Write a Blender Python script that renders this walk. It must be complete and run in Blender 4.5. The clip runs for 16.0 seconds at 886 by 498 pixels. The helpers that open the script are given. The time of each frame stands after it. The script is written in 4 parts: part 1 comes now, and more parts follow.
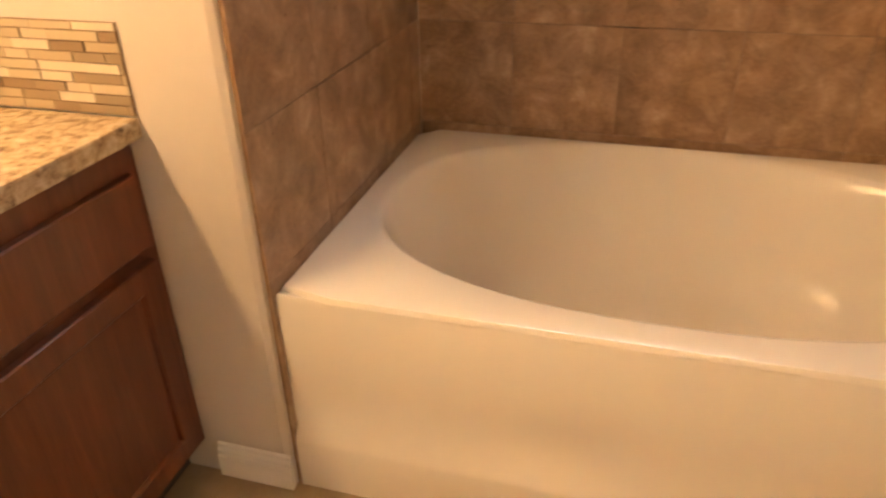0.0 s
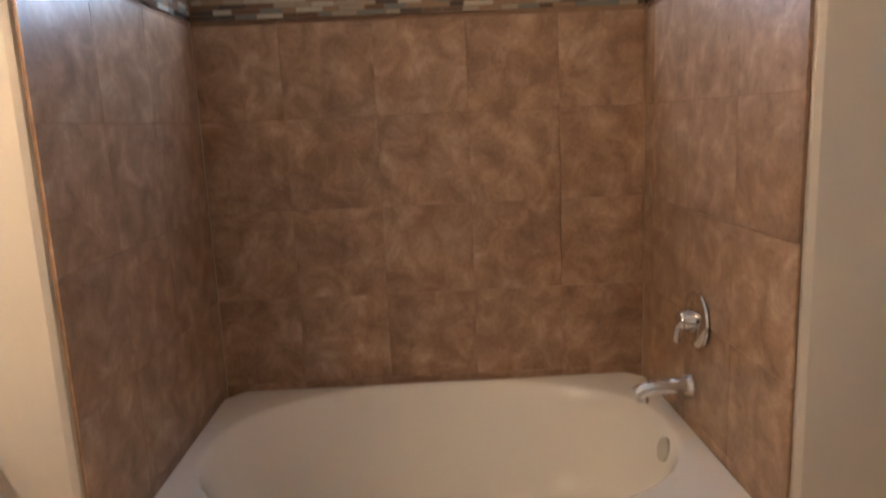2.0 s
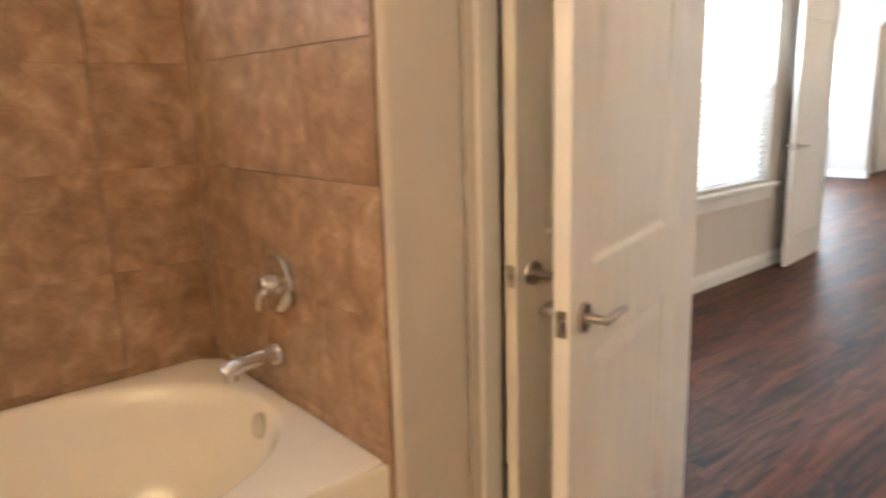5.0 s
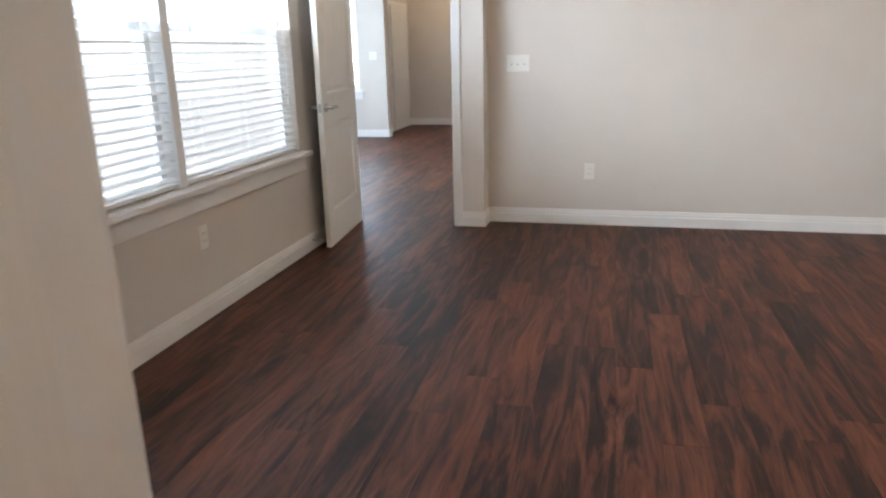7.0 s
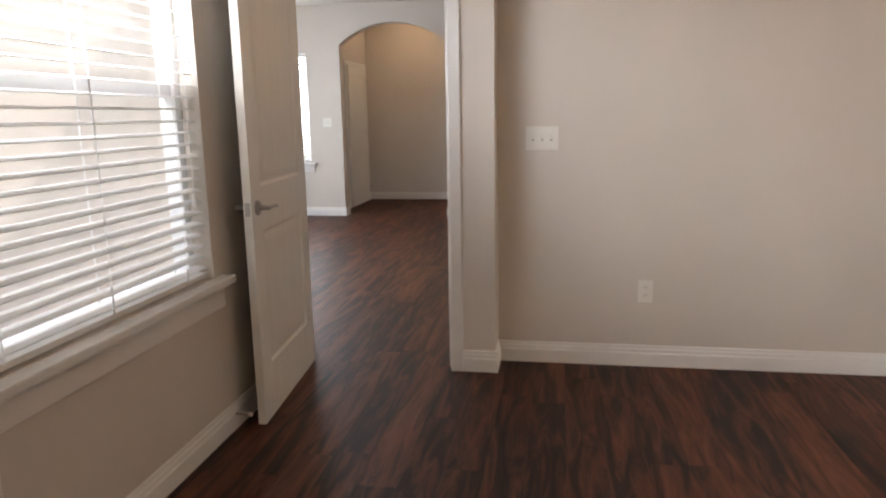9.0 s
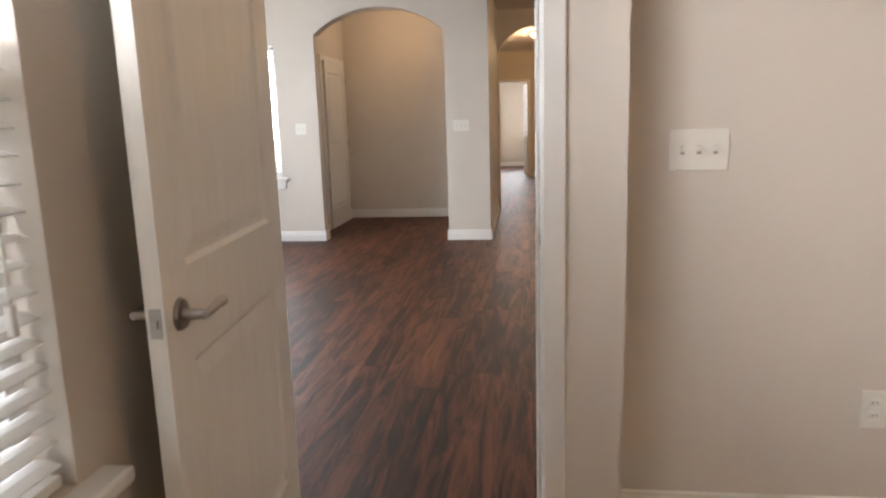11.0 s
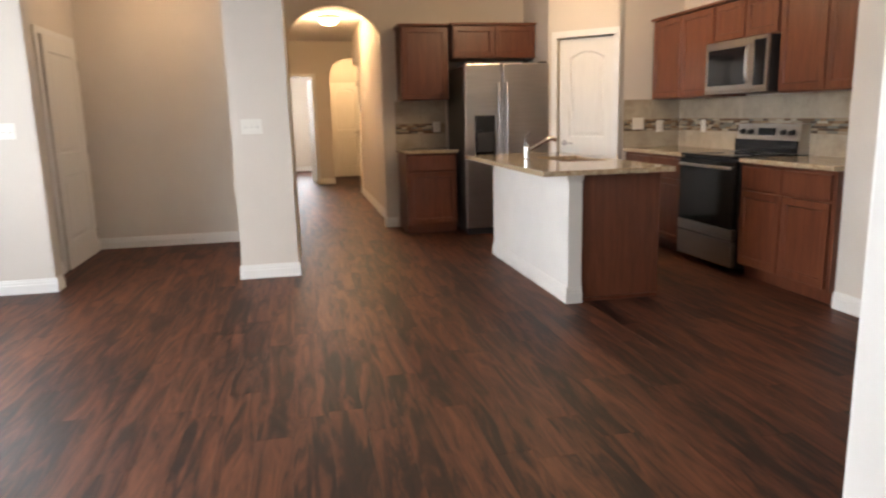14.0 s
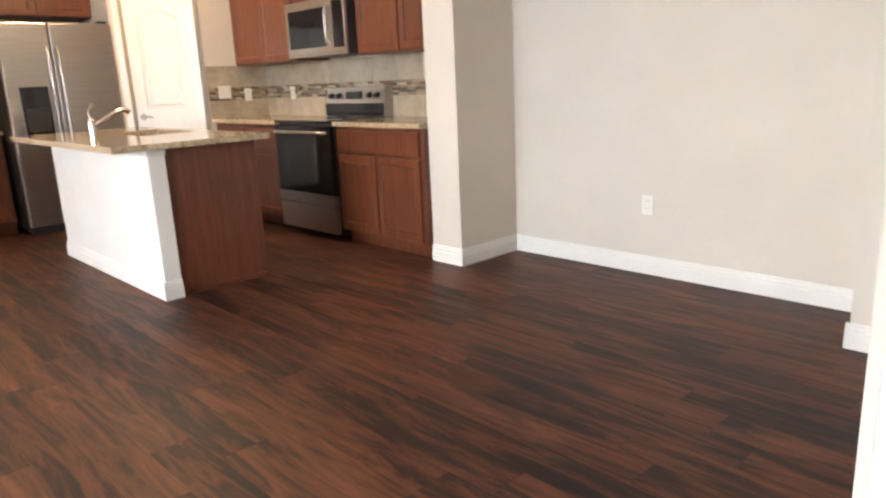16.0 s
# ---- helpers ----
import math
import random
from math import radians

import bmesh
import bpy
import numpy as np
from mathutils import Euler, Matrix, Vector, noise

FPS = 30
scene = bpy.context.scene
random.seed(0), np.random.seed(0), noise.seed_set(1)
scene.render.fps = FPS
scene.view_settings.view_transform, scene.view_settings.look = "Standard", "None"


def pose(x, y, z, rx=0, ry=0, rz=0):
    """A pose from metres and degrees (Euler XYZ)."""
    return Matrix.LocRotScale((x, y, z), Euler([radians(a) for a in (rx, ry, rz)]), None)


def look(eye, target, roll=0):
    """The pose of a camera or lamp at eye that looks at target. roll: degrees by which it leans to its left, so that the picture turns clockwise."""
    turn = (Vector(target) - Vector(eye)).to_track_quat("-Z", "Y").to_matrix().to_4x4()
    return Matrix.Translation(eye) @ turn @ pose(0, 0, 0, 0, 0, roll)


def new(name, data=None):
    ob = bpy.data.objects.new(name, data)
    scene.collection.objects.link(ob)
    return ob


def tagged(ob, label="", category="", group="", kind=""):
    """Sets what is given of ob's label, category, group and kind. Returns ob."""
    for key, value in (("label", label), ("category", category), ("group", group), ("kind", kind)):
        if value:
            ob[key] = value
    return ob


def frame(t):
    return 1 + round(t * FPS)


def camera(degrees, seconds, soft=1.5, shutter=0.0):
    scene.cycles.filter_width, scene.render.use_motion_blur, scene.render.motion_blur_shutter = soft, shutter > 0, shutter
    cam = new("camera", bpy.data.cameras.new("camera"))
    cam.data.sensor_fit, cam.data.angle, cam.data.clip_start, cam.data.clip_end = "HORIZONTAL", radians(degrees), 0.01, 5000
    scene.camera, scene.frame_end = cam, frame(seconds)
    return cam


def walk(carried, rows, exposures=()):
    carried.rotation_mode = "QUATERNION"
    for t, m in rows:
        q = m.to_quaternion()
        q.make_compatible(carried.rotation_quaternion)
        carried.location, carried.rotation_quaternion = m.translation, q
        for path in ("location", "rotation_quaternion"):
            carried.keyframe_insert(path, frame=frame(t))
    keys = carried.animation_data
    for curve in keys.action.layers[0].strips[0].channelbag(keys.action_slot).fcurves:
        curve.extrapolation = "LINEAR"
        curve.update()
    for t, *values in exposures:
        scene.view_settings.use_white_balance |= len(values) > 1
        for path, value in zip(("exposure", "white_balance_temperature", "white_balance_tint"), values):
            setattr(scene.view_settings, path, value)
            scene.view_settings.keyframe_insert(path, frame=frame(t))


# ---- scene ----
cam = camera(65.4, 16.0, soft=2.2, shutter=0.4)
PATH = [
    (0, (2.229, -6.203, 1.29), (0.557, -6.69, 0.307), -1.1),
    (0.5, (2.329, -6.18, 1.325), (0.587, -6.405, 0.368), -1.4),
    (1, (2.416, -6.144, 1.331), (0.583, -6.22, 0.533), -1.0),
    (1.5, (2.544, -6.146, 1.374), (0.627, -6.115, 0.803), -1.0),
    (2, (2.606, -6.1, 1.473), (0.639, -6.059, 1.112), -2.5),
    (2.5, (2.616, -6.176, 1.534), (0.627, -6.069, 1.348), -3.7),
    (3, (2.623, -6.269, 1.58), (0.637, -6.047, 1.488), -4.4),
    (3.5, (2.565, -6.288, 1.554), (0.601, -5.917, 1.485), -4.3),
    (4, (2.524, -6.329, 1.488), (0.634, -5.704, 1.288), -3.4),
    (4.5, (2.52, -6.328, 1.382), (0.768, -5.413, 1.074), -1.9),
    (4.6, (2.481, -6.307, 1.393), (0.783, -5.312, 1.039), -1.9),
    (5, (2.435, -6.178, 1.371), (0.936, -4.924, 0.948), -1.7),
    (5.2, (2.419, -6.099, 1.372), (1.039, -4.725, 0.916), -1.6),
    (7.3, (1.858, -4.765, 1.275), (1.446, -2.882, 0.728), -1.4),
    (7.5, (1.794, -4.599, 1.284), (1.392, -2.716, 0.743), -1.4),
    (8, (1.663, -4.213, 1.287), (1.279, -2.307, 0.820), -1.6),
    (8.5, (1.511, -3.794, 1.322), (1.158, -1.867, 0.918), -1.5),
    (9, (1.368, -3.389, 1.310), (1.039, -1.453, 0.931), -1.0),
    (9.5, (1.211, -3.019, 1.295), (0.870, -1.083, 0.924), -1.0),
    (10, (1.051, -2.649, 1.318), (0.752, -0.709, 0.934), -1.5),
    (12.5, (0.537, -0.910, 1.250), (0.445, 1.060, 0.916), -0.6),
    (13, (0.468, -0.660, 1.290), (0.526, 1.305, 0.923), -0.6),
    (13.5, (0.392, -0.460, 1.310), (0.617, 1.489, 0.921), -1.0),
    (14, (0.435, -0.225, 1.290), (0.830, 1.698, 0.910), -1.4),
    (14.5, (0.500, -0.020, 1.260), (1.217, 1.808, 0.878), -1.6),
    (15, (0.590, 0.090, 1.235), (1.623, 1.757, 0.841), -2.0),
    (15.5, (0.650, 0.136, 1.215), (1.889, 1.649, 0.794), -2.3),
    (16, (0.700, 0.156, 1.195), (2.035, 1.566, 0.716), -2.6),
]

walk(cam, [(t, look(eye, target, roll)) for t, eye, target, roll in PATH],
     exposures=[(0.0, 1.3, 7500, 15), (1.4, 1.5, 6700, 14), (2.0, 0.70, 5200, 9), (2.5, 0.35, 4700, 4), (3.5, 0.35, 4600, 4), (4.0, 0.9, 5000, 6), (4.5, 1.25, 5600, 8), (5.2, 1.2, 6000, 8),
                (7.3, 0.22, 5700, 8), (8.0, -0.28, 6100, 9), (9.0, -0.15, 6700, 16), (10.2, -0.08, 7000, 16), (12.4, 0.4, 6400, 13), (13.0, 0.3, 6900, 14), (13.5, 0.22, 6800, 14), (14.5, 0.95, 6800, 15), (15.5, 1.32, 6800, 14), (16.0, 1.18, 6800, 13)])

# world and lights
world = bpy.data.worlds.new("world")
scene.world = world
world.use_nodes = True
wn = world.node_tree.nodes
sky = wn.new("ShaderNodeTexSky")
sky.sky_type = "NISHITA"
sky.sun_disc = False
sky.sun_elevation = radians(50)
sky.sun_rotation = radians(120)
world.node_tree.links.new(sky.outputs[0], wn["Background"].inputs[0])
wn["Background"].inputs[1].default_value = 0.15

sun = new("sun", bpy.data.lights.new("sun", "SUN"))
sun.data.energy, sun.data.angle, sun.data.color = 3.0, radians(0.6), (1, 0.95, 0.87)
sun.matrix_world = look((10, -8, 14), (0, 0, 0))


def area(name, eye, target, w, h, watts, color):
    ob = new(name, bpy.data.lights.new(name, "AREA"))
    d = ob.data
    d.shape, d.size, d.size_y, d.energy, d.color = "RECTANGLE", w, h, watts, color
    ob.matrix_world = look(eye, target)
    return ob


def bulb(name, place, watts, color, size=0.06):
    ob = new(name, bpy.data.lights.new(name, "POINT"))
    ob.data.energy, ob.data.color, ob.data.shadow_soft_size = watts, color, size
    ob.location = place
    return ob


DAY = (0.86, 0.93, 1.0)
WARM = (1.0, 0.66, 0.34)
area("daylight_bedroom", (-0.165, -2.13, 1.82), (3, -2.13, 1.0), 2.4, 0.68, 100, DAY)
area("daylight_living", (-2.4, 5.62, 1.45), (-2.4, 0, 1.0), 0.9, 1.4, 60, DAY)
# added lamp at an unseen side window, to brighten the living room and kitchen
area("fill_living_side", (-3.16, 2.9, 1.5), (3, 2.9, 0.9), 2.4, 1.5, 112, (0.76, 0.88, 1.0))
area("daylight_bath", (0.12, -6.1, 2.06), (3, -6.1, 1.2), 1.15, 0.24, 6, (0.72, 0.84, 1.0))
area("daylight_far_room", (0.5, 16.9, 1.5), (0.5, 13, 1.2), 1.2, 1.4, 60, DAY)
for x in (1.75, 2.0, 2.25, 2.5):
    bulb("vanity_bulb", (x, -7.46, 2.05), 8, WARM)
bulb("hall_bulb", (1.0, 10.4, 2.56), 52, WARM, 0.1)
for x, y in ((2.7, 5.0), (2.7, 6.0)):
    bulb("kitchen_bulb", (x, y, 2.66), 19, (1, 0.72, 0.42), 0.08)
bulb("hall_end_bulb", (1.5, 14.5, 2.54), 16, WARM, 0.1)
bulb("bedroom_bulb", (3.0, -2.0, 2.54), 17, (1, 0.64, 0.36), 0.1)
bulb("foyer_bulb", (-0.8, 6.7, 2.66), 9, (1, 0.72, 0.45), 0.08)


# materials
def nodes_of(m):
    m.use_nodes = True
    t = m.node_tree
    return t, t.nodes, t.links, t.nodes["Principled BSDF"]


def mat(name, color, rough=0.5, metal=0.0, vary=0.08, scale=6.0, bump=0.1, fine=120.0, stretch=(1, 1, 1), spec=0.5):
    """Paint, plastic or metal with two scales of variation and fine relief."""
    m = bpy.data.materials.new(name)
    t, n, l, p = nodes_of(m)
    co = n.new("ShaderNodeTexCoord")
    mp = n.new("ShaderNodeMapping")
    mp.inputs["Scale"].default_value = stretch
    l.new(co.outputs["Object"], mp.inputs[0])
    a, b = n.new("ShaderNodeTexNoise"), n.new("ShaderNodeTexNoise")
    a.inputs["Scale"].default_value, b.inputs["Scale"].default_value = scale, fine
    a.inputs["Detail"].default_value, b.inputs["Detail"].default_value = 5, 3
    l.new(mp.outputs[0], a.inputs[0])
    l.new(mp.outputs[0], b.inputs[0])
    r = n.new("ShaderNodeValToRGB")
    r.color_ramp.elements[0].position, r.color_ramp.elements[1].position = 0.3, 0.7
    r.color_ramp.elements[0].color = (*[max(0, c * (1 - vary)) for c in color], 1)
    r.color_ramp.elements[1].color = (*[min(1, c * (1 + vary)) for c in color], 1)
    l.new(a.outputs[0], r.inputs[0])
    l.new(r.outputs[0], p.inputs["Base Color"])
    p.inputs["Roughness"].default_value, p.inputs["Metallic"].default_value = rough, metal
    p.inputs["Specular IOR Level"].default_value = spec
    bp = n.new("ShaderNodeBump")
    bp.inputs["Strength"].default_value, bp.inputs["Distance"].default_value = bump, 0.002
    l.new(b.outputs[0], bp.inputs["Height"])
    l.new(bp.outputs[0], p.inputs["Normal"])
    return m


def ramp_mat(name, stops, scale, rough, detail=8, bump=0.1, piece=0.0, stretch=(1, 1, 1), rough_vary=0.0, distort=0.6, island=False, spec=0.5):
    """Stone or wood: a noise through a colour ramp, shifted from piece to piece."""
    m = bpy.data.materials.new(name)
    t, n, l, p = nodes_of(m)
    co = n.new("ShaderNodeTexCoord")
    mp = n.new("ShaderNodeMapping")
    mp.inputs["Scale"].default_value = stretch
    src = n.new("ShaderNodeNewGeometry") if island else n.new("ShaderNodeObjectInfo")
    rnd = src.outputs["Random Per Island"] if island else src.outputs["Random"]
    off = n.new("ShaderNodeVectorMath")
    off.operation = "MULTIPLY_ADD"
    off.inputs[1].default_value = (37, 23, 11)
    l.new(rnd, off.inputs[0])
    l.new(co.outputs["Object"], mp.inputs[0])
    l.new(mp.outputs[0], off.inputs[2])
    a, f = n.new("ShaderNodeTexNoise"), n.new("ShaderNodeTexNoise")
    a.inputs["Scale"].default_value, a.inputs["Detail"].default_value = scale, detail
    a.inputs["Roughness"].default_value, a.inputs["Distortion"].default_value = 0.62, distort
    f.inputs["Scale"].default_value, f.inputs["Detail"].default_value = scale * 9, 4
    l.new(off.outputs[0], a.inputs[0])
    l.new(off.outputs[0], f.inputs[0])
    mix = n.new("ShaderNodeMath")
    mix.operation = "MULTIPLY_ADD"
    mix.inputs[1].default_value = 0.22
    l.new(f.outputs[0], mix.inputs[0])
    l.new(a.outputs[0], mix.inputs[2])
    sh = n.new("ShaderNodeMath")
    sh.operation = "MULTIPLY_ADD"
    sh.inputs[1].default_value = piece
    l.new(rnd, sh.inputs[0])
    l.new(mix.outputs[0], sh.inputs[2])
    sub = n.new("ShaderNodeMath")
    sub.operation = "SUBTRACT"
    sub.inputs[1].default_value = 0.11 + piece / 2
    l.new(sh.outputs[0], sub.inputs[0])
    r = n.new("ShaderNodeValToRGB")
    e = r.color_ramp.elements
    while len(e) < len(stops):
        e.new(0.5)
    for q, (pos, c) in zip(e, stops):
        q.position, q.color = pos, (*c, 1)
    l.new(sub.outputs[0], r.inputs[0])
    l.new(r.outputs[0], p.inputs["Base Color"])
    if rough_vary:
        mr = n.new("ShaderNodeMapRange")
        mr.inputs[3].default_value, mr.inputs[4].default_value = rough - rough_vary, rough + rough_vary
        l.new(f.outputs[0], mr.inputs[0])
        l.new(mr.outputs[0], p.inputs["Roughness"])
    else:
        p.inputs["Roughness"].default_value = rough
    p.inputs["Specular IOR Level"].default_value = spec
    bp = n.new("ShaderNodeBump")
    bp.inputs["Strength"].default_value, bp.inputs["Distance"].default_value = bump, 0.002
    l.new(f.outputs[0], bp.inputs["Height"])
    l.new(bp.outputs[0], p.inputs["Normal"])
    return m


def pick_mat(name, colours, rough, island=True):
    """Each piece takes one of a few colours."""
    m = bpy.data.materials.new(name)
    t, n, l, p = nodes_of(m)
    g = n.new("ShaderNodeNewGeometry")
    r = n.new("ShaderNodeValToRGB")
    r.color_ramp.interpolation = "CONSTANT"
    e = r.color_ramp.elements
    while len(e) < len(colours):
        e.new(0.5)
    for i, (q, c) in enumerate(zip(e, colours)):
        q.position, q.color = i / len(colours), (*c, 1)
    l.new(g.outputs["Random Per Island"], r.inputs[0])
    l.new(r.outputs[0], p.inputs["Base Color"])
    mr = n.new("ShaderNodeMapRange")
    mr.inputs[3].default_value, mr.inputs[4].default_value = rough * 0.5, rough * 1.6
    l.new(g.outputs["Random Per Island"], mr.inputs[0])
    l.new(mr.outputs[0], p.inputs["Roughness"])
    return m


def glow(name, color, strength):
    m = bpy.data.materials.new(name)
    t, n, l, p = nodes_of(m)
    p.inputs["Emission Color"].default_value = (*color, 1)
    p.inputs["Emission Strength"].default_value = strength
    p.inputs["Base Color"].default_value = (*color, 1)
    return m


def glass_mat(name, tint=(1, 1, 1), rough=0.0):
    m = bpy.data.materials.new(name)
    t, n, l, p = nodes_of(m)
    tr, gl, mx = n.new("ShaderNodeBsdfTransparent"), n.new("ShaderNodeBsdfGlossy"), n.new("ShaderNodeMixShader")
    tr.inputs[0].default_value = (*tint, 1)
    gl.inputs["Roughness"].default_value = rough
    mx.inputs[0].default_value = 0.06
    l.new(tr.outputs[0], mx.inputs[1])
    l.new(gl.outputs[0], mx.inputs[2])
    l.new(mx.outputs[0], n["Material Output"].inputs[0])
    return m


WALL = mat("wall_paint", (0.66, 0.60, 0.53), 0.7, vary=0.03, scale=2.0, bump=0.25, fine=160)
CEIL = mat("ceiling_paint", (0.78, 0.75, 0.70), 0.8, vary=0.03, bump=0.4, fine=90)
TRIM = mat("trim_paint", (0.80, 0.78, 0.74), 0.38, vary=0.03, scale=4, bump=0.06)
DOORP = mat("door_paint", (0.80, 0.77, 0.71), 0.42, vary=0.03, scale=5, bump=0.1, fine=60, stretch=(6, 6, 0.6))
ACRYL = mat("tub_acrylic", (0.82, 0.77, 0.68), 0.16, vary=0.02, scale=2, bump=0.02)
CHROME = mat("chrome", (0.75, 0.74, 0.72), 0.09, 1.0, vary=0.05, bump=0.02)
NICKEL = mat("satin_nickel", (0.45, 0.42, 0.39), 0.28, 1.0, vary=0.08, bump=0.04)
STEEL = mat("brushed_steel", (0.50, 0.48, 0.46), 0.30, 1.0, vary=0.10, scale=3, bump=0.12, fine=40, stretch=(1, 1, 60))
BLACK = mat("black_glass", (0.012, 0.012, 0.013), 0.08, vary=0.2, bump=0.0)
DARK = mat("dark_plastic", (0.03, 0.028, 0.027), 0.45, vary=0.2)
PLATE = mat("white_plastic", (0.80, 0.77, 0.70), 0.35, vary=0.02, bump=0.02)
SLAT = mat("blind_slat", (0.82, 0.81, 0.78), 0.4, vary=0.03, scale=8, bump=0.05)
VINYL = mat("window_vinyl", (0.82, 0.82, 0.81), 0.4, vary=0.02)
GROUT = mat("grout", (0.26, 0.165, 0.10), 0.9, vary=0.15, scale=20, bump=0.4)
SEAM = mat("floor_seam", (0.018, 0.009, 0.007), 0.6, vary=0.2)
GLASS = glass_mat("window_glass")
FROST = glass_mat("obscure_glass", (0.95, 0.98, 1.0), 0.3)
CHERRY = ramp_mat("cherry_cabinet", [(0.25, (0.085, 0.022, 0.010)), (0.5, (0.135, 0.040, 0.018)), (0.75, (0.19, 0.062, 0.028))], 3.0, 0.36, bump=0.12, piece=0.08, stretch=(9, 9, 0.8))
PLANK = ramp_mat("wood_plank", [(0.30, (0.010, 0.005, 0.0042)), (0.42, (0.031, 0.0115, 0.0078)), (0.52, (0.078, 0.0262, 0.0145)), (0.64, (0.130, 0.044, 0.0225)), (0.80, (0.178, 0.068, 0.034))], 1.7, 0.50, detail=5, bump=0.2, piece=0.14, stretch=(8.5, 0.95, 1), rough_vary=0.08, distort=1.3, spec=0.26)
PLANK_FAR = ramp_mat("wood_plank_far", [(0.30, (0.010, 0.005, 0.0042)), (0.42, (0.031, 0.0115, 0.0078)), (0.52, (0.078, 0.0262, 0.0145)), (0.64, (0.130, 0.044, 0.0225)), (0.80, (0.178, 0.068, 0.034))], 1.7, 0.50, detail=5, bump=0.2, piece=0.14, stretch=(8.5, 0.95, 1), rough_vary=0.08, distort=1.3, island=True, spec=0.26)
TRAV = ramp_mat("travertine_tile", [(0.28, (0.19, 0.112, 0.062)), (0.44, (0.29, 0.178, 0.103)), (0.56, (0.38, 0.243, 0.146)), (0.66, (0.47, 0.322, 0.208)), (0.8, (0.60, 0.45, 0.32))], 10.0, 0.30, detail=14, bump=0.12, piece=0.05, rough_vary=0.06, distort=0.5)
SPLASH = ramp_mat("beige_splash_tile", [(0.25, (0.30, 0.24, 0.17)), (0.5, (0.42, 0.35, 0.26)), (0.8, (0.52, 0.45, 0.35))], 5, 0.3, bump=0.08, piece=0.1)
BATHFLOOR = ramp_mat("beige_floor_tile", [(0.25, (0.26, 0.19, 0.12)), (0.5, (0.36, 0.27, 0.18)), (0.8, (0.45, 0.36, 0.26))], 4, 0.4, bump=0.1)
GRANITE = ramp_mat("granite", [(0.28, (0.15, 0.10, 0.065)), (0.42, (0.36, 0.265, 0.165)), (0.55, (0.50, 0.395, 0.265)), (0.75, (0.64, 0.54, 0.41))], 48, 0.12, detail=6, bump=0.02, distort=0.3)
MOSAIC = pick_mat("mosaic_glass", [(0.16, 0.10, 0.06), (0.36, 0.30, 0.22), (0.09, 0.07, 0.055), (0.50, 0.44, 0.34), (0.20, 0.20, 0.17), (0.30, 0.20, 0.12)], 0.14)
MOSAIC_PALE = pick_mat("mosaic_beige", [(0.50, 0.40, 0.27), (0.34, 0.26, 0.17), (0.62, 0.52, 0.38), (0.56, 0.47, 0.33), (0.30, 0.22, 0.14), (0.66, 0.58, 0.45)], 0.2)
GRASS = mat("dry_lawn", (0.16, 0.17, 0.07), 0.9, vary=0.4, scale=3, bump=0.6)
FENCE = mat("white_fence", (0.75, 0.75, 0.74), 0.6, vary=0.05)
HALL_GLOW = glow("lamp_glass", (1.0, 0.80, 0.50), 9.0)
CAN_GLOW = glow("downlight_glass", (1.0, 0.82, 0.58), 8.0)


# mesh helpers
def box(bm, x0, x1, y0, y1, z0, z1, bevel=0.0):
    m = Matrix.Translation(((x0 + x1) / 2, (y0 + y1) / 2, (z0 + z1) / 2)) @ Matrix.Diagonal((abs(x1 - x0), abs(y1 - y0), abs(z1 - z0), 1))
    made = bmesh.ops.create_cube(bm, size=1, matrix=m)["verts"]
    if bevel:
        edges = list({e for v in made for e in v.link_edges})
        bmesh.ops.bevel(bm, geom=edges, offset=bevel, segments=2, affect="EDGES", profile=0.6)
    return bm


def cyl(bm, p, q, r, r2=None, seg=20):
    p, q = Vector(p), Vector(q)
    m = Matrix.Translation((p + q) / 2) @ (q - p).to_track_quat("Z", "Y").to_matrix().to_4x4()
    bmesh.ops.create_cone(bm, cap_ends=True, segments=seg, radius1=r, radius2=r if r2 is None else r2, depth=(q - p).length, matrix=m)
    return bm


def ball(bm, c, rx, ry, rz, u=20, v=12):
    bmesh.ops.create_uvsphere(bm, u_segments=u, v_segments=v, radius=1, matrix=Matrix.Translation(c) @ Matrix.Diagonal((rx, ry, rz, 1)))
    return bm


def prism(bm, pts, axis, a, b):
    """A polygon in the plane across axis, drawn out from a to b. pts: (u, v) in axis order xyz without axis."""
    def at(u, v, w):
        return {"x": (w, u, v), "y": (u, w, v), "z": (u, v, w)}[axis]
    lo = [bm.verts.new(at(u, v, a)) for u, v in pts]
    hi = [bm.verts.new(at(u, v, b)) for u, v in pts]
    bm.faces.new(lo), bm.faces.new(hi[::-1])
    for i in range(len(pts)):
        j = (i + 1) % len(pts)
        bm.faces.new((lo[j], lo[i], hi[i], hi[j]))
    bmesh.ops.recalc_face_normals(bm, faces=bm.faces[:])
    return bm


def tube(bm, pts, r, seg=12):
    """A round bar along a bent line."""
    rings = []
    pts = [Vector(p) for p in pts]
    for i, p in enumerate(pts):
        d = (pts[min(i + 1, len(pts) - 1)] - pts[max(i - 1, 0)]).normalized()
        u = d.orthogonal().normalized() if not rings else (last - d * last.dot(d)).normalized()
        last = u
        w = d.cross(u)
        rings.append([bm.verts.new(p + r * (math.cos(2 * math.pi * k / seg) * u + math.sin(2 * math.pi * k / seg) * w)) for k in range(seg)])
    for a, b in zip(rings, rings[1:]):
        for k in range(seg):
            bm.faces.new((a[k], a[(k + 1) % seg], b[(k + 1) % seg], b[k]))
    bm.faces.new(rings[0][::-1]), bm.faces.new(rings[-1])
    return bm


